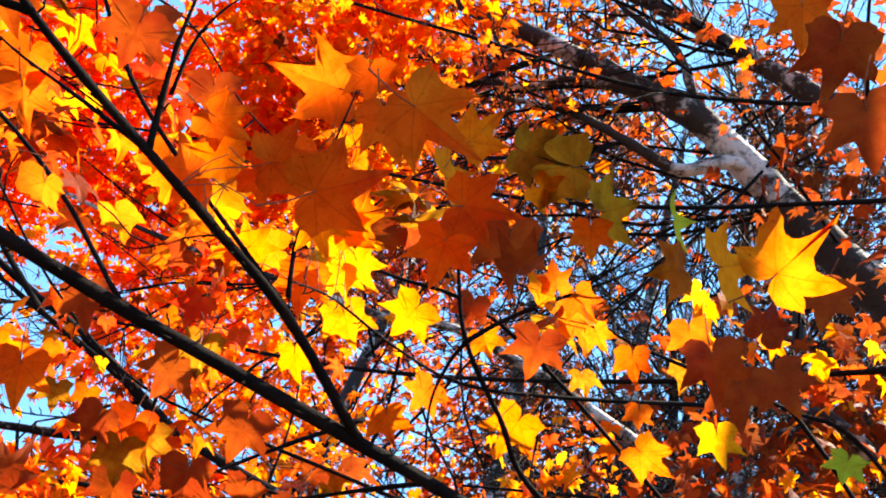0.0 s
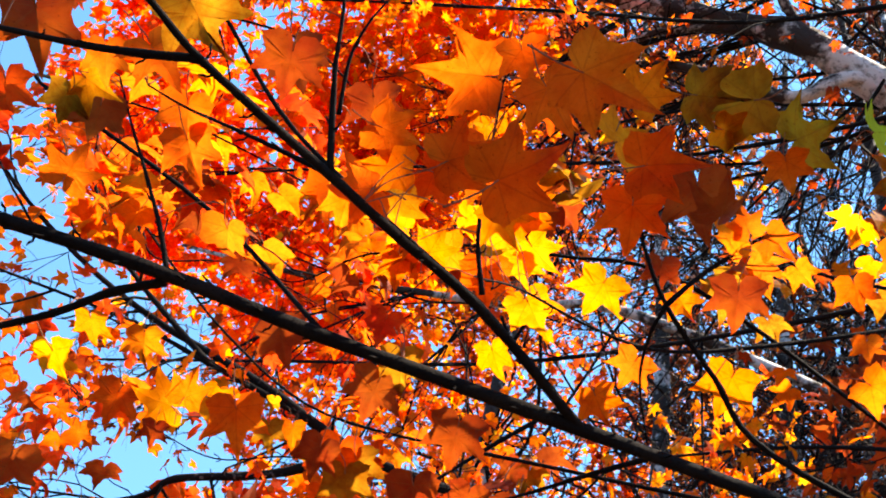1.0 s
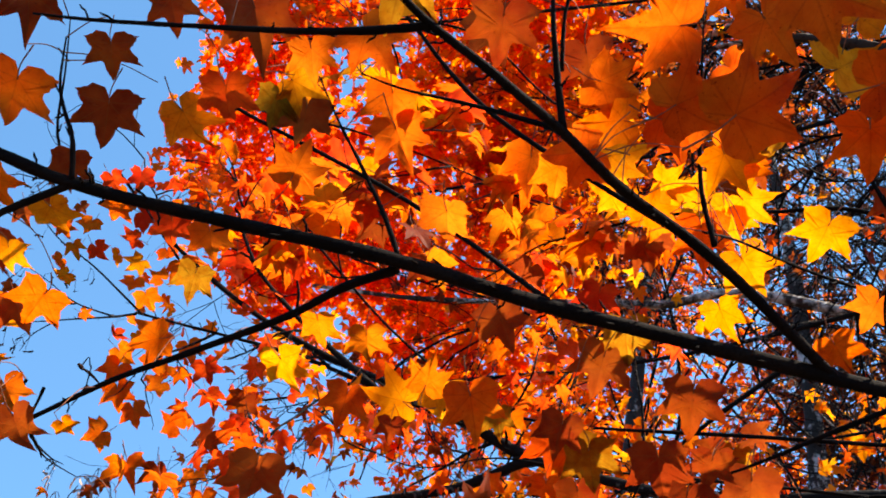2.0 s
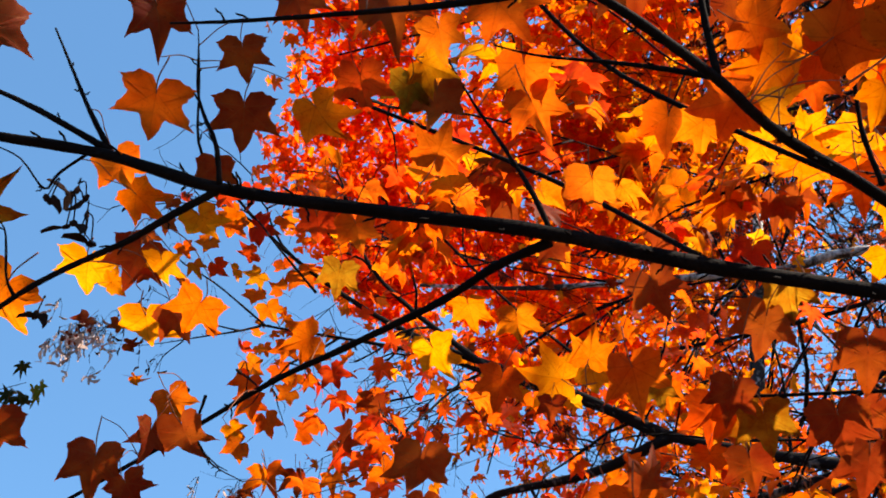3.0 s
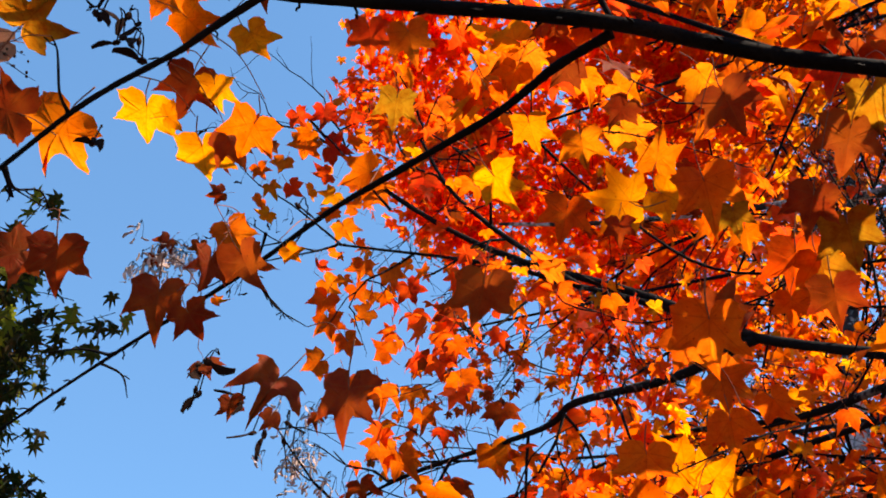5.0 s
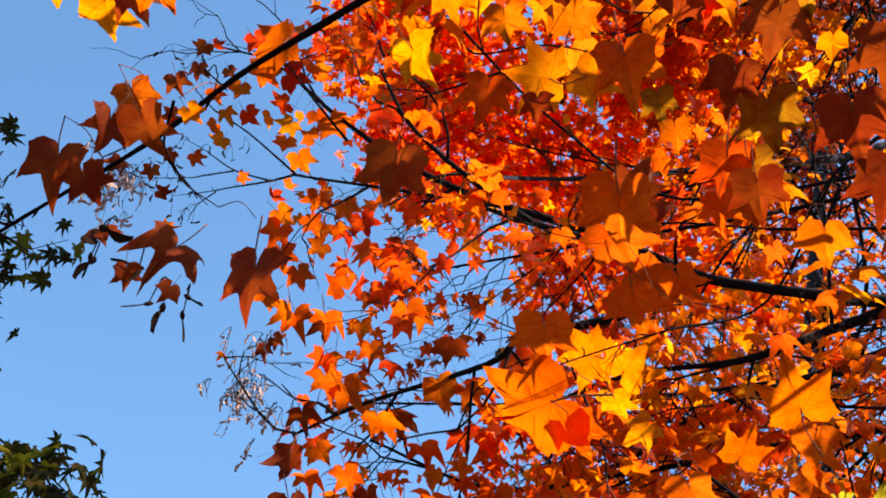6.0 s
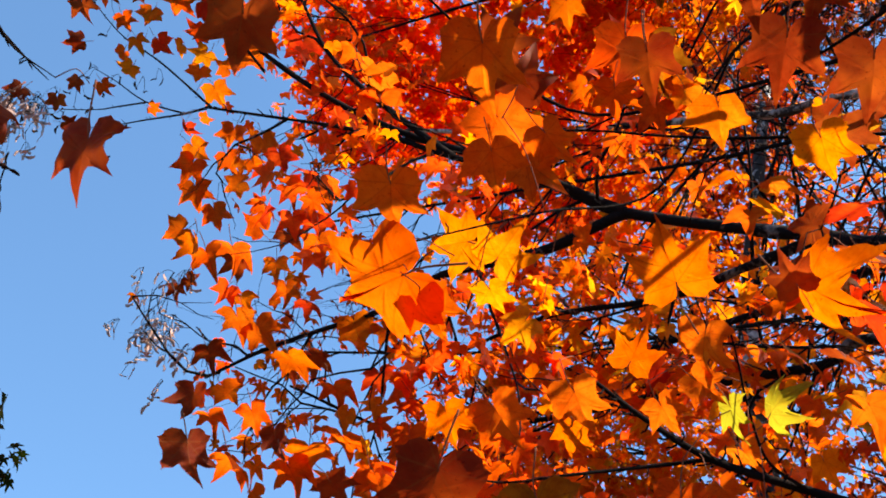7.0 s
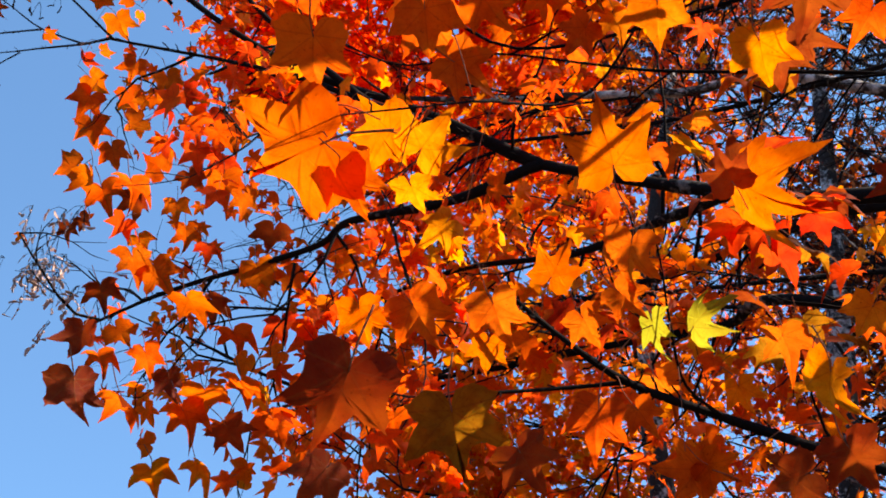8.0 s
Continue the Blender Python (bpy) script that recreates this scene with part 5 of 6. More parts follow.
def outer_crown(rng, count, each):
    """Leaf places in loose clumps over the sunny outer face of a wide crown (in the world); brown and half bare on the side of the bare trees."""
    rows = []
    while len(rows) < count * each:
        y = rng.uniform(8.8, 15.8)
        x, z = y * rng.uniform(-0.52, 0.46), 14.4 - 1.25 * (y - 8.8)
        side = -x / y
        if noise.noise(Vector((x * 0.6, y * 0.6, 7.7))) < -0.10 or rng.random() > 0.95 + 0.2 * side:
            continue
        c, s = Vector((x, y, z + rng.gauss(0, 0.3))), 0.42 * rng.uniform(0.6, 1.3)
        mix = (1, 1, 3, 0) if side > 0.12 else (2, 3, 0, 2) if side > -0.05 else (2, 2, 2, 0)
        slot = rng.choice(mix)
        for _ in range(int(each * rng.uniform(0.6, 1.4))):
            q = c + Vector((rng.gauss(0, s), rng.gauss(0, s), 0))
            q.z += (c.y - q.y) * 1.25 + rng.gauss(0, 0.08)
            rows.append((q - Vector((1.0, 12.4, 0)), rng.uniform(0.075, 0.12), hang(rng), rng.randint(0, 4), slot if rng.random() < 0.7 else rng.choice(mix)))
    return rows


cloud("crown", rusty, TINY_BLADES, [CROWN["umber"], CROWN["russet"], CROWN["dry"], CROWN["gold"]], outer_crown(rng, 470, 70), "thin crown of brown and russet leaves")
bare_tree((1.2, 10.2, 0), 61, 9.5, "bare grey tree with fine twigs")
bare_tree((4.2, 9.2, 0), 62, 10.5, "leafless tree with upright grey limbs")
bare_tree((1.9, 7.4, 0), 64, 10.8, "slender bare tree with brown twigs")
bare_tree((0.6, 8.4, 0), 65, 11.2, "tall leafless tree with a forked crown")
bare_tree((-0.7, 9.0, 0), 66, 13.6, "tall bare tree with ascending brown twigs")
bare_tree((2.5, 9.3, 0), 67, 14.2, "tall leafless tree with crossing twigs")
bare_tree((1.4, 8.6, 0), 68, 13.2, "slender leafless tree with close brown twigs")
bare_tree((2.6, 12.0, 0), 63, 11.5, "tall bare tree behind the maples")

green = thing("maple_tree", "green-leaved maple with small star leaves", "tree", (-5.64, 1.28, 0))
limb("trunk", [(0, 0, -0.2), (0.05, 0, 1.2), (0.2, 0.05, 2.2), (0.5, 0.1, 4.1)], 0.1, 0.03, MID_BARK, green, "dark maple trunk", steps=6, sides=12)
rng = random.Random(41)
tips, tubes = [], []
for k in range(34):
    turn = rng.uniform(-0.38, 0.62)
    low, high = (1.45, 3.0) if turn > 0.34 else (1.9, 4.0)
    spray(rng, (rng.uniform(0.3, 0.8), 0, rng.uniform(low, high)), (1.0, turn, rng.uniform(-0.32, 0.16) - 0.25 * turn), rng.uniform(0.8, 1.4) + (0.95 if turn > 0.34 else 0.0) * turn, 0.012, 2, tips, tubes, 0.05, 4, 0.16)
twigs("brushwood", green, tubes, MID_BARK, 4)
places = [(p + Vector((rng.gauss(0, 0.05), rng.gauss(0, 0.05), rng.gauss(-0.03, 0.05))), rng.uniform(0.05, 0.075), hang(rng), 4, 0) for p, d in tips for _ in range(5)]
cloud("crown", green, FAR_BLADES, [CROWN["green"]], places, "dark green star-shaped leaves")

# ---- single leaves at the ends of the farther limbs, against the sky ----
limb("branch", [(-3.614, -0.607, 3.124), (-3.695, -0.618, 3.125), (-3.806, -0.652, 3.120), (-3.910, -0.683, 3.115), (-3.995, -0.725, 3.104)], 0.0038, 0.0014, MID_BARK, maple)
limb("branch", [(-3.597, -0.601, 3.122), (-3.632, -0.656, 3.159), (-3.692, -0.738, 3.218), (-3.755, -0.813, 3.262), (-3.782, -0.875, 3.301), (-3.815, -0.925, 3.355)], 0.0036, 0.0014, MID_BARK, maple)
limb("branch", [(-3.690, -0.613, 3.127), (-3.770, -0.691, 3.142), (-3.839, -0.759, 3.192), (-3.891, -0.800, 3.224)], 0.0028, 0.0014, MID_BARK, maple)
limb("branch", [(-3.771, -0.690, 3.140), (-3.856, -0.715, 3.139), (-3.914, -0.738, 3.133), (-4.007, -0.788, 3.132), (-4.100, -0.848, 3.132)], 0.0026, 0.0014, MID_BARK, maple)
limb("branch", [(-3.870, -0.664, 3.118), (-3.916, -0.683, 3.070), (-3.961, -0.670, 3.033)], 0.0022, 0.0014, MID_BARK, maple)
limb("branch", [(-3.420, -0.600, 3.179), (-3.485, -0.697, 3.281), (-3.541, -0.780, 3.372), (-3.620, -0.828, 3.415), (-3.720, -0.897, 3.443)], 0.004, 0.0014, MID_BARK, maple)
near_leaf(long_limb, "red", 1, -3.540, -0.882, 3.361, 0.058, -166, -150, 14)
near_leaf(long_limb, "orange", 0, -3.652, -0.767, 3.388, 0.083, -127, -161, -9)
near_leaf(long_limb, "amber", 0, -3.582, -0.821, 3.366, 0.056, -100, -148, -33)
near_leaf(long_limb, "red", 2, -3.541, -0.732, 3.360, 0.077, 147, -159, 54)
near_leaf(long_limb, "orange", 0, -3.476, -0.702, 3.376, 0.063, 175, -159, 8)
near_leaf(long_limb, "orange", 0, -3.690, -0.864, 3.250, 0.047, -160, -141, 20)
near_leaf(long_limb, "orange", 2, -3.639, -0.835, 3.272, 0.050, -107, -146, 12)
near_leaf(long_limb, "red", 0, -3.647, -0.690, 3.342, 0.063, -67, 174, -20)
near_leaf(long_limb, "gold", 5, -3.706, -0.804, 3.234, 0.045, -154, -102, 29)
near_leaf(long_limb, "orange", 1, -3.710, -0.831, 3.168, 0.047, -119, -162, -43)
near_leaf(long_limb, "gold", 5, -3.692, -0.813, 3.128, 0.049, -99, -161, -18)
near_leaf(long_limb, "red", 2, -3.668, -0.754, 3.250, 0.056, 174, -148, 14)
near_leaf(long_limb, "gold", 2, -3.608, -0.743, 3.225, 0.041, -104, -174, -46)
near_leaf(long_limb, "russet", 3, -3.759, -0.939, 3.149, 0.049, -71, -145, -43)
near_leaf(long_limb, "orange", 5, -3.752, -0.821, 3.083, 0.041, -167, -141, 28)
near_leaf(long_limb, "orange", 0, -3.681, -0.708, 3.071, 0.035, 151, -169, 28)
near_leaf(long_limb, "red", 3, -3.650, -0.620, 3.050, 0.046, -162, -149, -20)
near_leaf(long_limb, "orange", 1, -3.589, -0.587, 3.340, 0.061, -151, -173, 17)
near_leaf(long_limb, "gold", 0, -3.597, -0.679, 3.240, 0.056, -97, -148, -15)
near_leaf(long_limb, "orange", 2, -3.559, -0.696, 3.151, 0.048, -119, -157, 9)
near_leaf(long_limb, "amber", 0, -3.591, -0.600, 3.168, 0.069, -158, -158, 22)
near_leaf(long_limb, "orange", 2, -3.531, -0.649, 3.206, 0.046, -10, 175, -36)
near_leaf(long_limb, "orange", 5, -3.562, -0.543, 3.057, 0.062, -124, -126, 0)
near_leaf(long_limb, "amber", 2, -3.647, -0.573, 3.016, 0.060, 174, -144, 30)
near_leaf(long_limb, "orange", 1, -3.670, -0.567, 2.964, 0.076, -126, -106, -14)
near_leaf(long_limb, "orange", 0, -3.642, -0.465, 3.046, 0.064, -165, -147, 11)
near_leaf(long_limb, "amber", 0, -3.563, -0.485, 2.996, 0.049, -136, -160, -5)
near_leaf(long_limb, "orange", 3, -3.686, -0.401, 3.021, 0.063, -103, -146, -37)
near_leaf(long_limb, "orange", 0, -3.720, -0.487, 2.945, 0.078, -149, -123, 13)
near_leaf(long_limb, "orange", 3, -3.738, -0.393, 2.938, 0.071, -145, -124, 24)
near_leaf(long_limb, "orange", 2, -3.687, -0.298, 2.960, 0.072, -15, 148, -32)
near_leaf(long_limb, "orange", 2, -3.735, -0.506, 2.821, 0.068, -106, -137, -52)
near_leaf(long_limb, "amber", 5, -3.923, -0.739, 2.965, 0.040, 152, -161, 16)
near_leaf(long_limb, "russet", 3, -3.796, -0.884, 3.069, 0.038, -119, -126, -31)
near_leaf(long_limb, "russet", 3, -3.938, -0.839, 3.089, 0.046, -119, -136, 16)
near_leaf(long_limb, "russet", 1, -3.927, -0.786, 3.056, 0.046, 147, 172, 23)
near_leaf(long_limb, "russet", 5, -3.929, -0.950, 3.036, 0.050, -109, -107, -23)
near_leaf(long_limb, "russet", 3, -3.983, -0.937, 3.003, 0.040, -97, -107, 7)
near_leaf(long_limb, "russet", 2, -3.735, -0.928, 3.396, 0.043, -95, -143, 0)
near_leaf(long_limb, "russet", 5, -3.762, -0.946, 3.260, 0.059, -150, -128, 23)
near_leaf(long_limb, "russet", 3, -3.753, -0.912, 3.336, 0.049, -145, -113, -3)
near_leaf(long_limb, "red", 3, -3.730, -0.885, 3.437, 0.038, 153, -166, -1)
near_leaf(long_limb, "russet", 2, -3.626, -0.883, 3.292, 0.033, -140, -137, 55)
near_leaf(long_limb, "orange", 2, -3.691, -0.544, 3.160, 0.037, 124, -174, 7)
near_leaf(long_limb, "orange", 1, -3.532, -0.448, 3.075, 0.070, 31, -52, -25)
near_leaf(long_limb, "red", 3, -3.547, -0.410, 3.024, 0.070, 13, -10, 30)
near_leaf(fork_limb, "orange", 1, -3.557, -0.512, 2.694, 0.084, 34, -12, -27)
near_leaf(fork_limb, "russet", 3, -3.524, -0.441, 2.706, 0.068, 18, -47, 2)
near_leaf(long_limb, "red", 5, -3.422, -0.299, 2.878, 0.078, 20, -12, 1)
near_leaf(long_limb, "orange", 2, -3.451, -0.269, 2.997, 0.076, 12, -51, -17)
near_leaf(long_limb, "russet", 0, -3.480, -0.328, 2.839, 0.071, 13, -15, -30)
near_leaf(fork_limb, "orange", 1, -3.462, -0.375, 2.717, 0.061, 45, -29, -14)
near_leaf(fork_limb, "amber", 3, -4.007, -0.381, 2.743, 0.038, 7, -17, 19)
near_leaf(fork_limb, "russet", 5, -3.757, -0.399, 2.732, 0.043, 9, -54, -54)
near_leaf(fork_limb, "amber", 2, -3.533, -0.391, 2.632, 0.056, 22, -10, -15)
near_leaf(fork_limb, "orange", 0, -3.482, -0.428, 2.534, 0.090, 15, -31, 5)
near_leaf(fork_limb, "orange", 1, -3.446, -0.378, 2.525, 0.087, 19, -22, -38)
near_leaf(low_limb, "russet", 3, -3.359, -0.605, 2.252, 0.072, 22, -84, 4)
near_leaf(fork_limb, "russet", 5, -3.396, -0.560, 2.381, 0.063, 42, -34, -24)
near_leaf(low_limb, "orange", 2, -3.379, -0.497, 2.317, 0.055, 9, -32, -29)
near_leaf(fork_limb, "amber", 0, -3.267, -0.422, 2.399, 0.086, 5, -17, -1)
near_leaf(low_limb, "russet", 1, -3.209, -0.696, 2.086, 0.097, 74, -93, -18)
near_leaf(low_limb, "orange", 3, -3.129, -0.647, 2.082, 0.075, 0, -20, 19)
near_leaf(low_limb, "orange", 5, -3.162, -0.468, 2.119, 0.078, 11, -37, -11)
near_leaf(low_limb, "amber", 2, -3.137, -0.464, 2.165, 0.078, 38, -20, 4)
near_leaf(low_limb, "orange", 0, -3.277, -0.498, 2.241, 0.070, 0, -56, -9)
near_leaf(low_limb, "gold", 1, -3.210, -0.474, 2.011, 0.069, 38, -25, -21)
near_leaf(low_limb, "gold", 3, -3.143, -0.416, 2.039, 0.061, -23, -30, -2)
near_leaf(low_limb, "orange", 5, -3.209, -0.336, 2.354, 0.076, 17, -19, -1)
near_leaf(fork_limb, "amber", 2, -3.217, -0.300, 2.527, 0.079, 17, -58, -14)
near_leaf(low_limb, "orange", 0, -3.143, -0.353, 2.226, 0.082, 15, -18, 12)
near_leaf(low_limb, "russet", 1, -3.251, -0.452, 2.208, 0.062, 66, -71, -29)
near_leaf(fork_limb, "red", 3, -3.347, -0.332, 2.611, 0.067, -19, -10, 7)
near_leaf(fork_limb, "orange", 5, -3.456, -0.327, 2.666, 0.066, 21, -55, -1)
near_leaf(fork_limb, "russet", 2, -3.242, -0.265, 2.660, 0.074, 51, -32, -7)
near_leaf(fork_limb, "orange", 0, -3.158, -0.251, 2.531, 0.075, -11, -28, -9)
near_leaf(low_limb, "red", 1, -3.192, -0.220, 2.435, 0.075, 33, -22, -18)
near_leaf(low_limb, "orange", 3, -3.081, -0.240, 2.384, 0.082, -20, -58, 9)
near_leaf(fork_limb, "amber", 5, -3.181, -0.128, 2.537, 0.078, 30, -11, 15)
near_leaf(low_limb, "orange", 2, -3.036, -0.356, 2.132, 0.074, 15, -40, -16)
near_leaf(low_limb, "russet", 0, -3.102, -0.405, 2.109, 0.069, 17, -36, -35)
near_leaf(low_limb, "orange", 1, -3.038, -0.268, 2.237, 0.082, 35, -64, -14)
near_leaf(long_limb, "orange", 3, -3.507, -0.412, 2.893, 0.068, 11, -11, 29)
near_leaf(long_limb, "red", 5, -3.518, -0.335, 2.987, 0.063, 7, -24, -10)
near_leaf(fork_limb, "orange", 0, -3.340, -0.284, 2.766, 0.070, 13, -54, 9)
near_leaf(fork_limb, "russet", 1, -3.788, -0.414, 2.698, 0.051, 72, -41, -26)
near_leaf(fork_limb, "russet", 3, -3.292, -0.327, 2.456, 0.064, -17, -19, -29)
near_leaf(low_limb, "orange", 5, -3.337, -0.559, 2.224, 0.059, 21, -20, -5)
near_leaf(fork_limb, "red", 2, -3.108, -0.147, 2.654, 0.078, 14, -57, -11)
near_leaf(back_limb, "russet", 0, -3.293, -0.445, 2.868, 0.073, 35, -37, 9)
near_leaf(side_limb, "red", 1, -3.414, -0.480, 2.972, 0.068, 25, -59, -26)
near_leaf(side_limb, "orange", 2, -3.466, -0.609, 3.238, 0.079, 8, -10, -19)
near_leaf(back_limb, "orange", 1, -3.440, -0.656, 3.467, 0.082, 32, -4, -20)
near_leaf(side_limb, "amber", 3, -3.393, -0.635, 3.640, 0.079, 10, -25, 33)
near_leaf(long_limb, "orange", 5, -3.302, -0.567, 3.508, 0.082, 8, -7, -2)
near_leaf(long_limb, "red", 1, -3.360, -0.542, 3.278, 0.079, 38, -25, -14)
near_leaf(back_limb, "orange", 3, -3.248, -0.452, 3.289, 0.079, 3, -16, 32)
near_leaf(side_limb, "red", 5, -3.564, -0.788, 3.453, 0.068, 29, -45, 5)
near_leaf(side_limb, "orange", 1, -3.125, -0.559, 2.591, 0.075, 36, -20, -13)
near_leaf(long_limb, "amber", 3, -3.396, -0.669, 2.597, 0.067, -11, -56, 11)
near_leaf(back_limb, "orange", 5, -3.268, -0.663, 2.551, 0.071, 29, -13, 10)


# ---- dry seed keys on the bare twig ends ----
def key_mesh(mat):
    """A maple key: a small nut and one curved, ribbed wing."""
    b = bmesh.new()
    bmesh.ops.create_icosphere(b, subdivisions=1, radius=0.16)
    for v in b.verts:
        v.co = Vector((v.co.x * 1.3, v.co.y, v.co.z * 0.6))
    rows = []
    for i in range(6):
        s = i / 5
        c, w = Vector((0.1 + s * 0.9, 0.12 * math.sin(s * 3), 0.05 * s)), 0.05 + 0.16 * math.sin(min(1, s * 1.15) * math.pi * 0.85)
        rows.append([b.verts.new(c + Vector((0, w, 0.015))), b.verts.new(c + Vector((0, -w * 0.6, 0.015))), b.verts.new(c + Vector((0, -w * 0.6, -0.015))), b.verts.new(c + Vector((0, w, -0.015)))])
    for p, q in zip(rows, rows[1:]):
        for k in range(4):
            b.faces.new((p[k], p[(k + 1) % 4], q[(k + 1) % 4], q[k]))
    b.faces.new(rows[-1])
    me = bpy.data.meshes.new("seed_key")
    b.to_mesh(me)
    b.free()
    me.materials.append(mat)
    return me


# The second key carries its sunlight in its colour.
KEY, SUNLIT_KEY = key_mesh(SEED), key_mesh(SUNLIT_SEED)


def keys(branch, x, y, z, count, spread, size, rng, key=KEY, stalk=NEAR_BARK):
    """A loose bunch of hanging keys with their stalks."""
    runs = []
    for _ in range(count):
        q = Vector((x + rng.gauss(0, spread), y + rng.gauss(0, spread), z + rng.gauss(-spread, spread)))
        part("seed_key", key, branch, m=Matrix.LocRotScale(q, Euler((rng.gauss(0, 0.9), rng.gauss(0.7, 0.8), rng.uniform(0, 6.3))), (size * rng.uniform(0.8, 1.2),) * 3))
        runs.append((spline([q, q.lerp(Vector((x, y, z + spread)), 0.5) + Vector((0, 0, 0.01)), (x, y, z + spread)], 3), 0.0006, 0.0008))
    vs, fs = [], []
    for run, r0, r1 in runs:
        v, f = tube_data(run, r0, r1, 4)
        fs += [tuple(i + len(vs) for i in q) for q in f]
        vs += v
    part("seed_stalk", mesh_of("seed_stalk", vs, fs, [stalk]), branch)


rng = random.Random(91)

keys(long_limb, -4.018, -0.891, 3.092, 3, 0.016, 0.022, rng)
keys(long_limb, -4.007, -0.845, 3.076, 2, 0.016, 0.022, rng)
keys(long_limb, -3.968, -0.847, 3.134, 3, 0.016, 0.022, rng)
keys(long_limb, -3.975, -0.795, 3.088, 3, 0.016, 0.022, rng)
keys(long_limb, -3.960, -0.748, 3.076, 2, 0.016, 0.022, rng)
keys(long_limb, -3.937, -0.750, 3.110, 2, 0.016, 0.022, rng)
keys(long_limb, -4.041, -0.901, 3.063, 3, 0.016, 0.022, rng)
keys(long_limb, -4.026, -0.837, 3.042, 2, 0.016, 0.022, rng)
keys(long_limb, -3.929, -0.814, 3.166, 3, 0.016, 0.022, rng)
keys(long_limb, -3.865, -0.753, 3.207, 2, 0.016, 0.022, rng)
keys(long_limb, -3.886, -0.799, 3.212, 3, 0.016, 0.022, rng)
keys(long_limb, -3.823, -0.920, 3.359, 3, 0.016, 0.022, rng)
keys(long_limb, -3.798, -0.925, 3.390, 2, 0.016, 0.022, rng)
keys(long_limb, -3.814, -0.836, 3.322, 2, 0.016, 0.022, rng)
keys(long_limb, -3.819, -0.980, 3.395, 2, 0.016, 0.022, rng)
keys(long_limb, -3.729, -0.889, 3.444, 3, 0.016, 0.022, rng)
keys(long_limb, -3.816, -0.697, 3.230, 2, 0.016, 0.022, rng)
keys(long_limb, -3.953, -0.695, 3.044, 3, 0.016, 0.022, rng)
keys(long_limb, -3.930, -0.680, 3.066, 3, 0.016, 0.022, rng)
keys(long_limb, -3.782, -0.682, 3.259, 2, 0.016, 0.022, rng)
keys(lower_branch, -2.540, -1.872, 2.127, 2, 0.008, 0.024, rng)
keys(lower_branch, -2.539, -1.854, 2.117, 2, 0.008, 0.024, rng)
keys(lower_branch, -2.451, -1.803, 2.231, 2, 0.008, 0.024, rng)
keys(lower_branch, -2.454, -1.790, 2.220, 2, 0.008, 0.024, rng)
keys(lower_branch, -2.535, -1.839, 2.114, 2, 0.008, 0.024, rng)
keys(lower_branch, -2.503, -1.767, 2.147, 2, 0.008, 0.024, rng)
keys(lower_branch, -2.486, -1.539, 1.974, 2, 0.008, 0.024, rng)
keys(lower_branch, -2.478, -1.520, 1.969, 2, 0.008, 0.024, rng)
keys(lower_branch, -2.502, -1.591, 2.005, 2, 0.008, 0.024, rng)
keys(lower_branch, -2.513, -1.594, 1.989, 2, 0.008, 0.024, rng)
keys(lower_branch, -2.495, -1.565, 1.998, 2, 0.008, 0.024, rng)
keys(lower_branch, -2.414, -1.824, 2.191, 2, 0.008, 0.024, rng)
keys(lower_branch, -2.412, -1.804, 2.181, 2, 0.008, 0.024, rng)
keys(lower_branch, -2.423, -1.832, 2.201, 2, 0.008, 0.024, rng)
keys(lower_branch, -2.425, -1.591, 2.144, 2, 0.008, 0.024, rng)
keys(fork_limb, -3.750, -0.503, 2.437, 5, 0.017, 0.025, rng, SUNLIT_KEY, MID_BARK)
keys(fork_limb, -3.802, -0.381, 2.562, 5, 0.017, 0.025, rng, SUNLIT_KEY, MID_BARK)
keys(fork_limb, -3.895, -0.324, 2.584, 5, 0.017, 0.025, rng, SUNLIT_KEY, MID_BARK)
keys(fork_limb, -3.802, -0.454, 2.608, 5, 0.017, 0.025, rng, SUNLIT_KEY, MID_BARK)
keys(fork_limb, -3.816, -0.466, 2.558, 5, 0.017, 0.025, rng, SUNLIT_KEY, MID_BARK)
keys(fork_limb, -3.723, -0.481, 2.691, 5, 0.017, 0.025, rng, SUNLIT_KEY, MID_BARK)
keys(fork_limb, -3.952, -0.426, 2.788, 5, 0.017, 0.025, rng, SUNLIT_KEY, MID_BARK)
keys(fork_limb, -3.864, -0.505, 2.569, 5, 0.017, 0.025, rng, SUNLIT_KEY, MID_BARK)
keys(fork_limb, -3.832, -0.376, 2.778, 5, 0.017, 0.025, rng, SUNLIT_KEY, MID_BARK)
keys(fork_limb, -3.815, -0.457, 2.571, 5, 0.017, 0.025, rng, SUNLIT_KEY, MID_BARK)
keys(fork_limb, -3.804, -0.425, 2.670, 5, 0.017, 0.025, rng, SUNLIT_KEY, MID_BARK)
keys(fork_limb, -3.700, -0.441, 2.398, 5, 0.017, 0.025, rng, SUNLIT_KEY, MID_BARK)
keys(fork_limb, -3.779, -0.347, 2.520, 5, 0.017, 0.025, rng, SUNLIT_KEY, MID_BARK)
keys(fork_limb, -3.924, -0.337, 2.673, 5, 0.017, 0.025, rng, SUNLIT_KEY, MID_BARK)
keys(fork_limb, -3.817, -0.412, 2.597, 5, 0.017, 0.025, rng, SUNLIT_KEY, MID_BARK)
keys(fork_limb, -3.789, -0.451, 2.571, 5, 0.017, 0.025, rng, SUNLIT_KEY, MID_BARK)
keys(fork_limb, -3.551, -0.563, 2.616, 5, 0.017, 0.025, rng, SUNLIT_KEY, MID_BARK)
keys(fork_limb, -3.863, -0.394, 2.608, 5, 0.017, 0.025, rng, SUNLIT_KEY, MID_BARK)
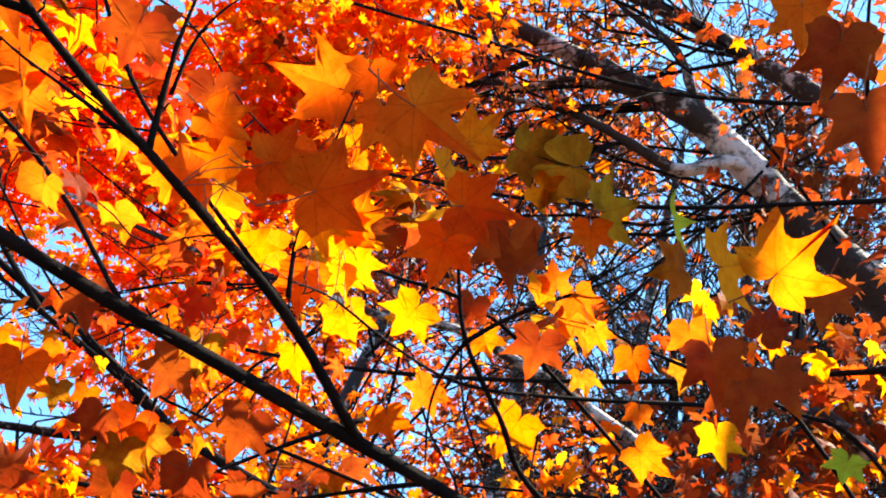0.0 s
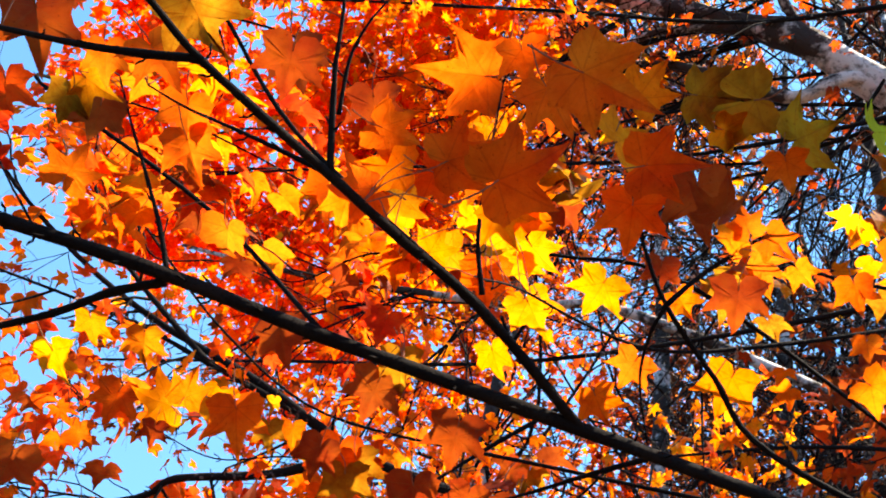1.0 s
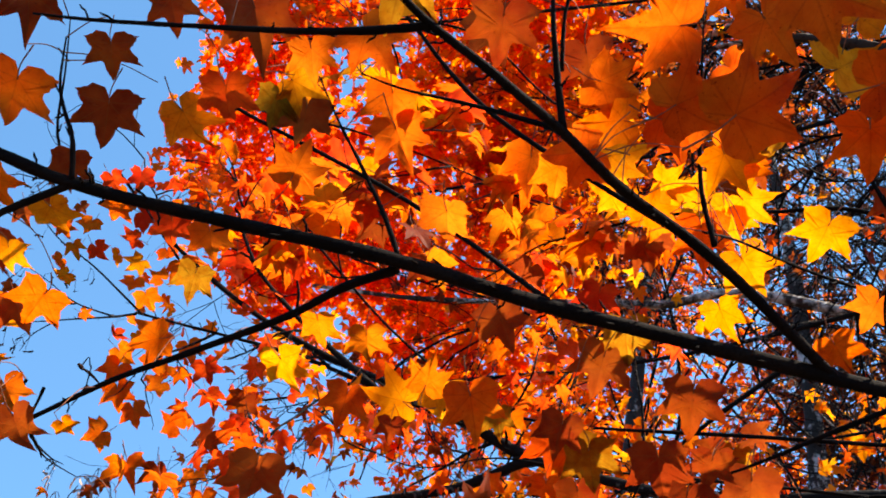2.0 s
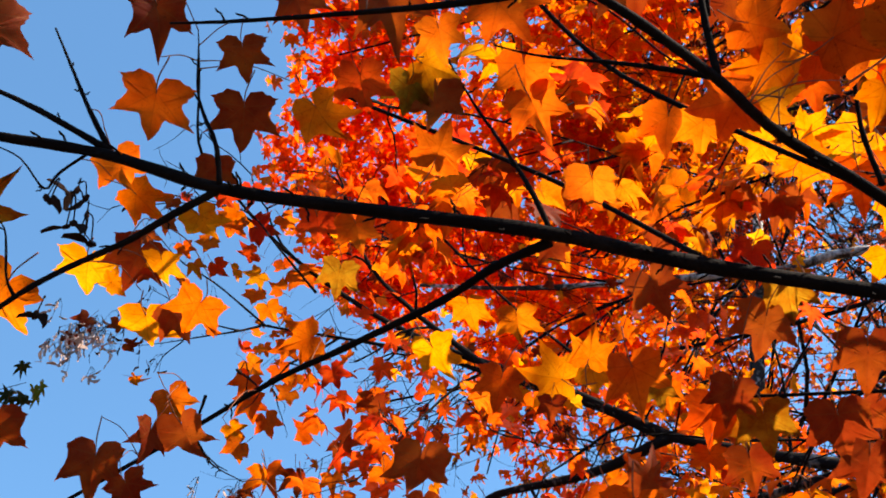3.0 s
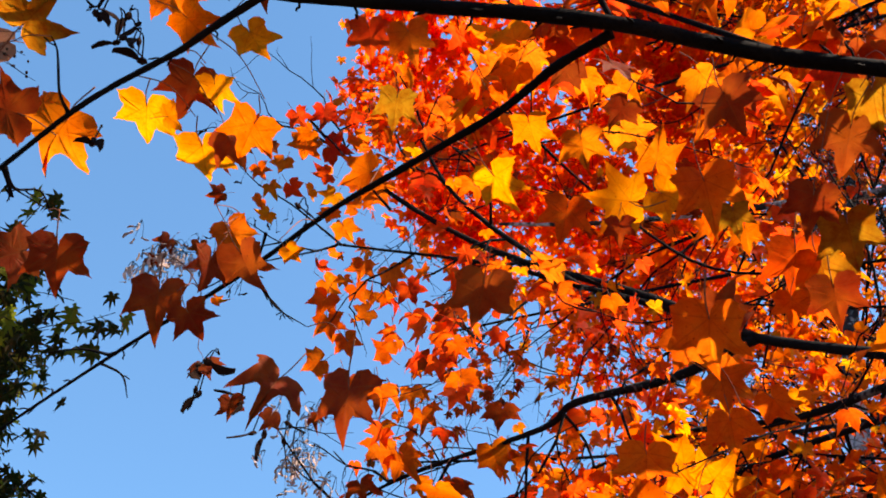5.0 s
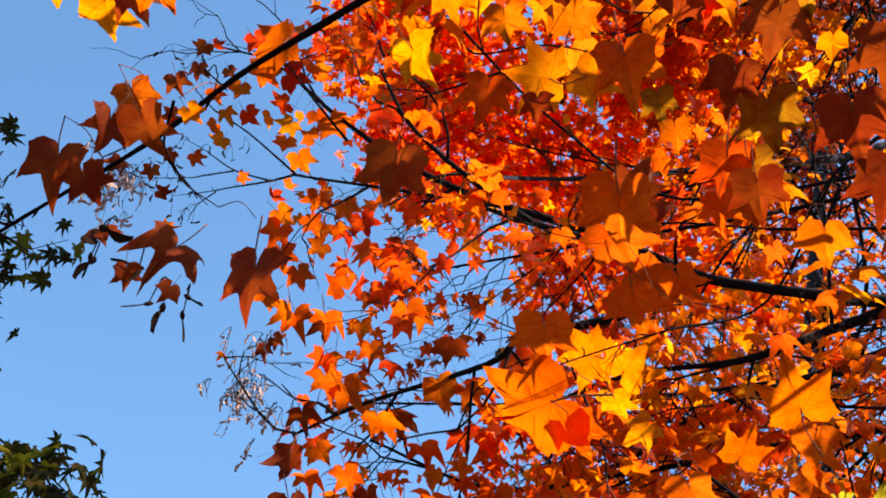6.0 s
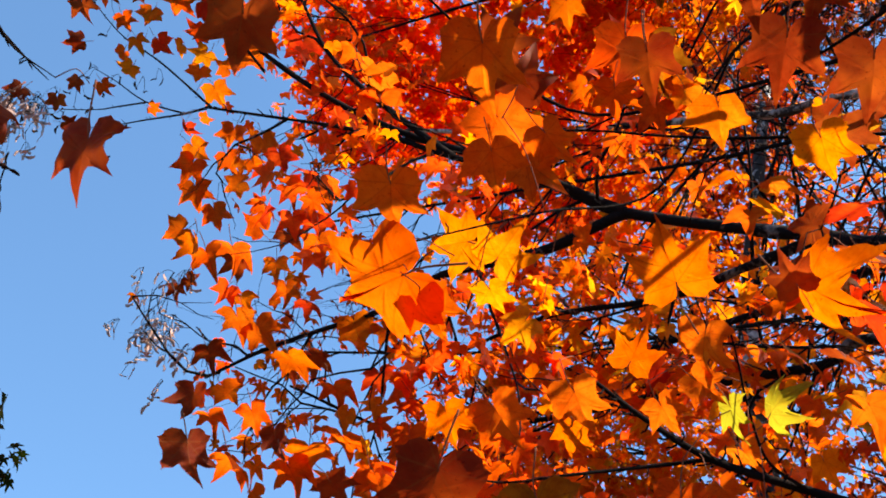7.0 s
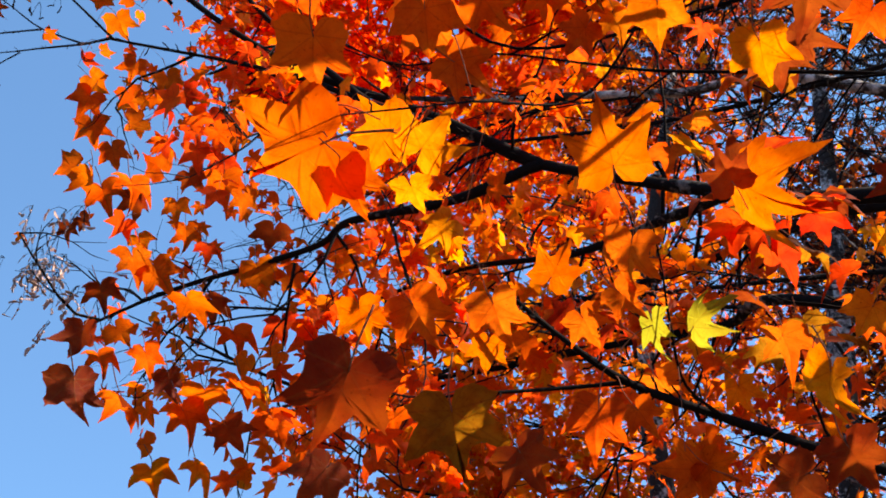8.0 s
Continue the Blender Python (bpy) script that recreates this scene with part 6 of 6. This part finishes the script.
keys(fork_limb, -3.862, -0.398, 2.606, 5, 0.017, 0.025, rng, SUNLIT_KEY, MID_BARK)
keys(fork_limb, -3.786, -0.404, 2.616, 5, 0.017, 0.025, rng, SUNLIT_KEY, MID_BARK)
keys(fork_limb, -3.734, -0.371, 2.538, 5, 0.017, 0.025, rng, SUNLIT_KEY, MID_BARK)
keys(fork_limb, -3.750, -0.334, 2.536, 5, 0.017, 0.025, rng, SUNLIT_KEY, MID_BARK)
keys(fork_limb, -3.821, -0.462, 2.532, 5, 0.017, 0.025, rng, SUNLIT_KEY, MID_BARK)
keys(fork_limb, -3.820, -0.499, 2.651, 5, 0.017, 0.025, rng, SUNLIT_KEY, MID_BARK)
keys(fork_limb, -3.719, -0.447, 2.583, 5, 0.017, 0.025, rng, SUNLIT_KEY, MID_BARK)
keys(fork_limb, -3.872, -0.342, 2.614, 5, 0.017, 0.025, rng, SUNLIT_KEY, MID_BARK)
keys(long_limb, -3.863, -0.901, 2.990, 5, 0.017, 0.025, rng, SUNLIT_KEY, MID_BARK)
keys(long_limb, -3.941, -0.946, 3.041, 5, 0.017, 0.025, rng, SUNLIT_KEY, MID_BARK)
keys(long_limb, -3.856, -0.890, 2.977, 5, 0.017, 0.025, rng, SUNLIT_KEY, MID_BARK)
keys(long_limb, -3.863, -0.997, 2.968, 5, 0.017, 0.025, rng, SUNLIT_KEY, MID_BARK)
keys(long_limb, -3.889, -0.992, 2.982, 5, 0.017, 0.025, rng, SUNLIT_KEY, MID_BARK)
keys(long_limb, -3.968, -1.002, 2.945, 5, 0.017, 0.025, rng, SUNLIT_KEY, MID_BARK)
keys(long_limb, -3.921, -1.038, 3.040, 5, 0.017, 0.025, rng, SUNLIT_KEY, MID_BARK)
keys(long_limb, -3.840, -0.928, 2.996, 5, 0.017, 0.025, rng, SUNLIT_KEY, MID_BARK)
keys(long_limb, -3.881, -0.985, 2.910, 5, 0.017, 0.025, rng, SUNLIT_KEY, MID_BARK)
keys(long_limb, -3.933, -0.875, 3.035, 5, 0.017, 0.025, rng, SUNLIT_KEY, MID_BARK)
keys(long_limb, -3.819, -0.997, 2.926, 5, 0.017, 0.025, rng, SUNLIT_KEY, MID_BARK)
keys(long_limb, -3.972, -0.956, 3.001, 5, 0.017, 0.025, rng, SUNLIT_KEY, MID_BARK)
keys(long_limb, -3.922, -0.933, 3.019, 5, 0.017, 0.025, rng, SUNLIT_KEY, MID_BARK)
keys(long_limb, -3.853, -0.920, 2.976, 5, 0.017, 0.025, rng, SUNLIT_KEY, MID_BARK)
keys(long_limb, -4.126, -0.834, 3.070, 5, 0.017, 0.025, rng, SUNLIT_KEY, MID_BARK)
keys(long_limb, -4.073, -0.893, 3.032, 5, 0.017, 0.025, rng, SUNLIT_KEY, MID_BARK)
keys(long_limb, -4.159, -0.832, 3.061, 5, 0.017, 0.025, rng, SUNLIT_KEY, MID_BARK)
keys(long_limb, -4.125, -0.863, 3.085, 5, 0.017, 0.025, rng, SUNLIT_KEY, MID_BARK)
keys(long_limb, -4.131, -0.859, 3.100, 5, 0.017, 0.025, rng, SUNLIT_KEY, MID_BARK)
keys(long_limb, -4.174, -0.896, 3.067, 5, 0.017, 0.025, rng, SUNLIT_KEY, MID_BARK)
keys(long_limb, -4.060, -0.846, 3.144, 5, 0.017, 0.025, rng, SUNLIT_KEY, MID_BARK)
keys(long_limb, -4.142, -0.856, 3.071, 5, 0.017, 0.025, rng, SUNLIT_KEY, MID_BARK)
keys(long_limb, -4.019, -0.872, 3.082, 5, 0.017, 0.025, rng, SUNLIT_KEY, MID_BARK)
keys(long_limb, -4.065, -0.818, 3.144, 5, 0.017, 0.025, rng, SUNLIT_KEY, MID_BARK)
keys(long_limb, -4.201, -0.765, 3.198, 5, 0.017, 0.025, rng, SUNLIT_KEY, MID_BARK)
keys(long_limb, -3.965, -0.863, 2.935, 5, 0.017, 0.025, rng, SUNLIT_KEY, MID_BARK)


def seed_head(hub, right, up, label):
    """A dry spreading seed head: thin rays from one hub, each with a few small round fruits at its end."""
    own = random.Random(17)
    head = part("seed_head", mesh_of("seed_head", *tube_data(spline([Vector(hub) - Vector(right) * 0.25, hub, Vector(hub) + Vector(right) * 0.03], 4), 0.0018, 0.0012, 6), [MID_BARK]), maple, label)
    hub, right, up = Vector(hub), Vector(right), Vector(up)
    side, vs, fs, ball, me = right.cross(up), [], [], bmesh.new(), bpy.data.meshes.new("fruit")
    bmesh.ops.create_icosphere(ball, subdivisions=1, radius=1.0)
    ball.to_mesh(me)
    ball.free()
    me.materials.append(SEED)
    for k in range(30):
        turn = radians(max(-62, min(58, own.gauss(-8, 40))))
        d = right * math.cos(turn) + up * math.sin(turn) + side * own.gauss(0, 0.3)
        root = hub + right * own.uniform(-0.02, 0.035)
        end = root + d * own.uniform(0.05, 0.19) * (1.1 - abs(turn) * 0.4)
        bent = root.lerp(end, 0.55) + Vector((own.gauss(0, 0.006), own.gauss(0, 0.006), own.gauss(0.004, 0.008)))
        v, f = tube_data(spline([root, bent, end], 4), 0.0007, 0.0004, 4)
        fs += [tuple(i + len(vs) for i in q) for q in f]
        vs += v
        for _ in range(own.randint(2, 4)):
            q = bent.lerp(end, own.uniform(0.5, 1.15)) + Vector((own.gauss(0, 0.007), own.gauss(0, 0.007), own.gauss(0, 0.007)))
            part("fruit", me, head, m=Matrix.LocRotScale(q, Euler((own.uniform(0, 6), 0, 0)), Vector((1.0, 1.0, 0.8)) * own.uniform(0.0018, 0.0032)))
    part("ray", mesh_of("ray", vs, fs, [MID_BARK]), head)


seed_head((-3.020, -1.865, 2.530), (0.749, 0.654, 0.107), (0.324, -0.501, 0.802), "dry seed head with thin spreading rays")
near_leaf(tip_branch, "withered", 4, -2.962, -1.778, 2.525, 0.052, 60, -75, 70)
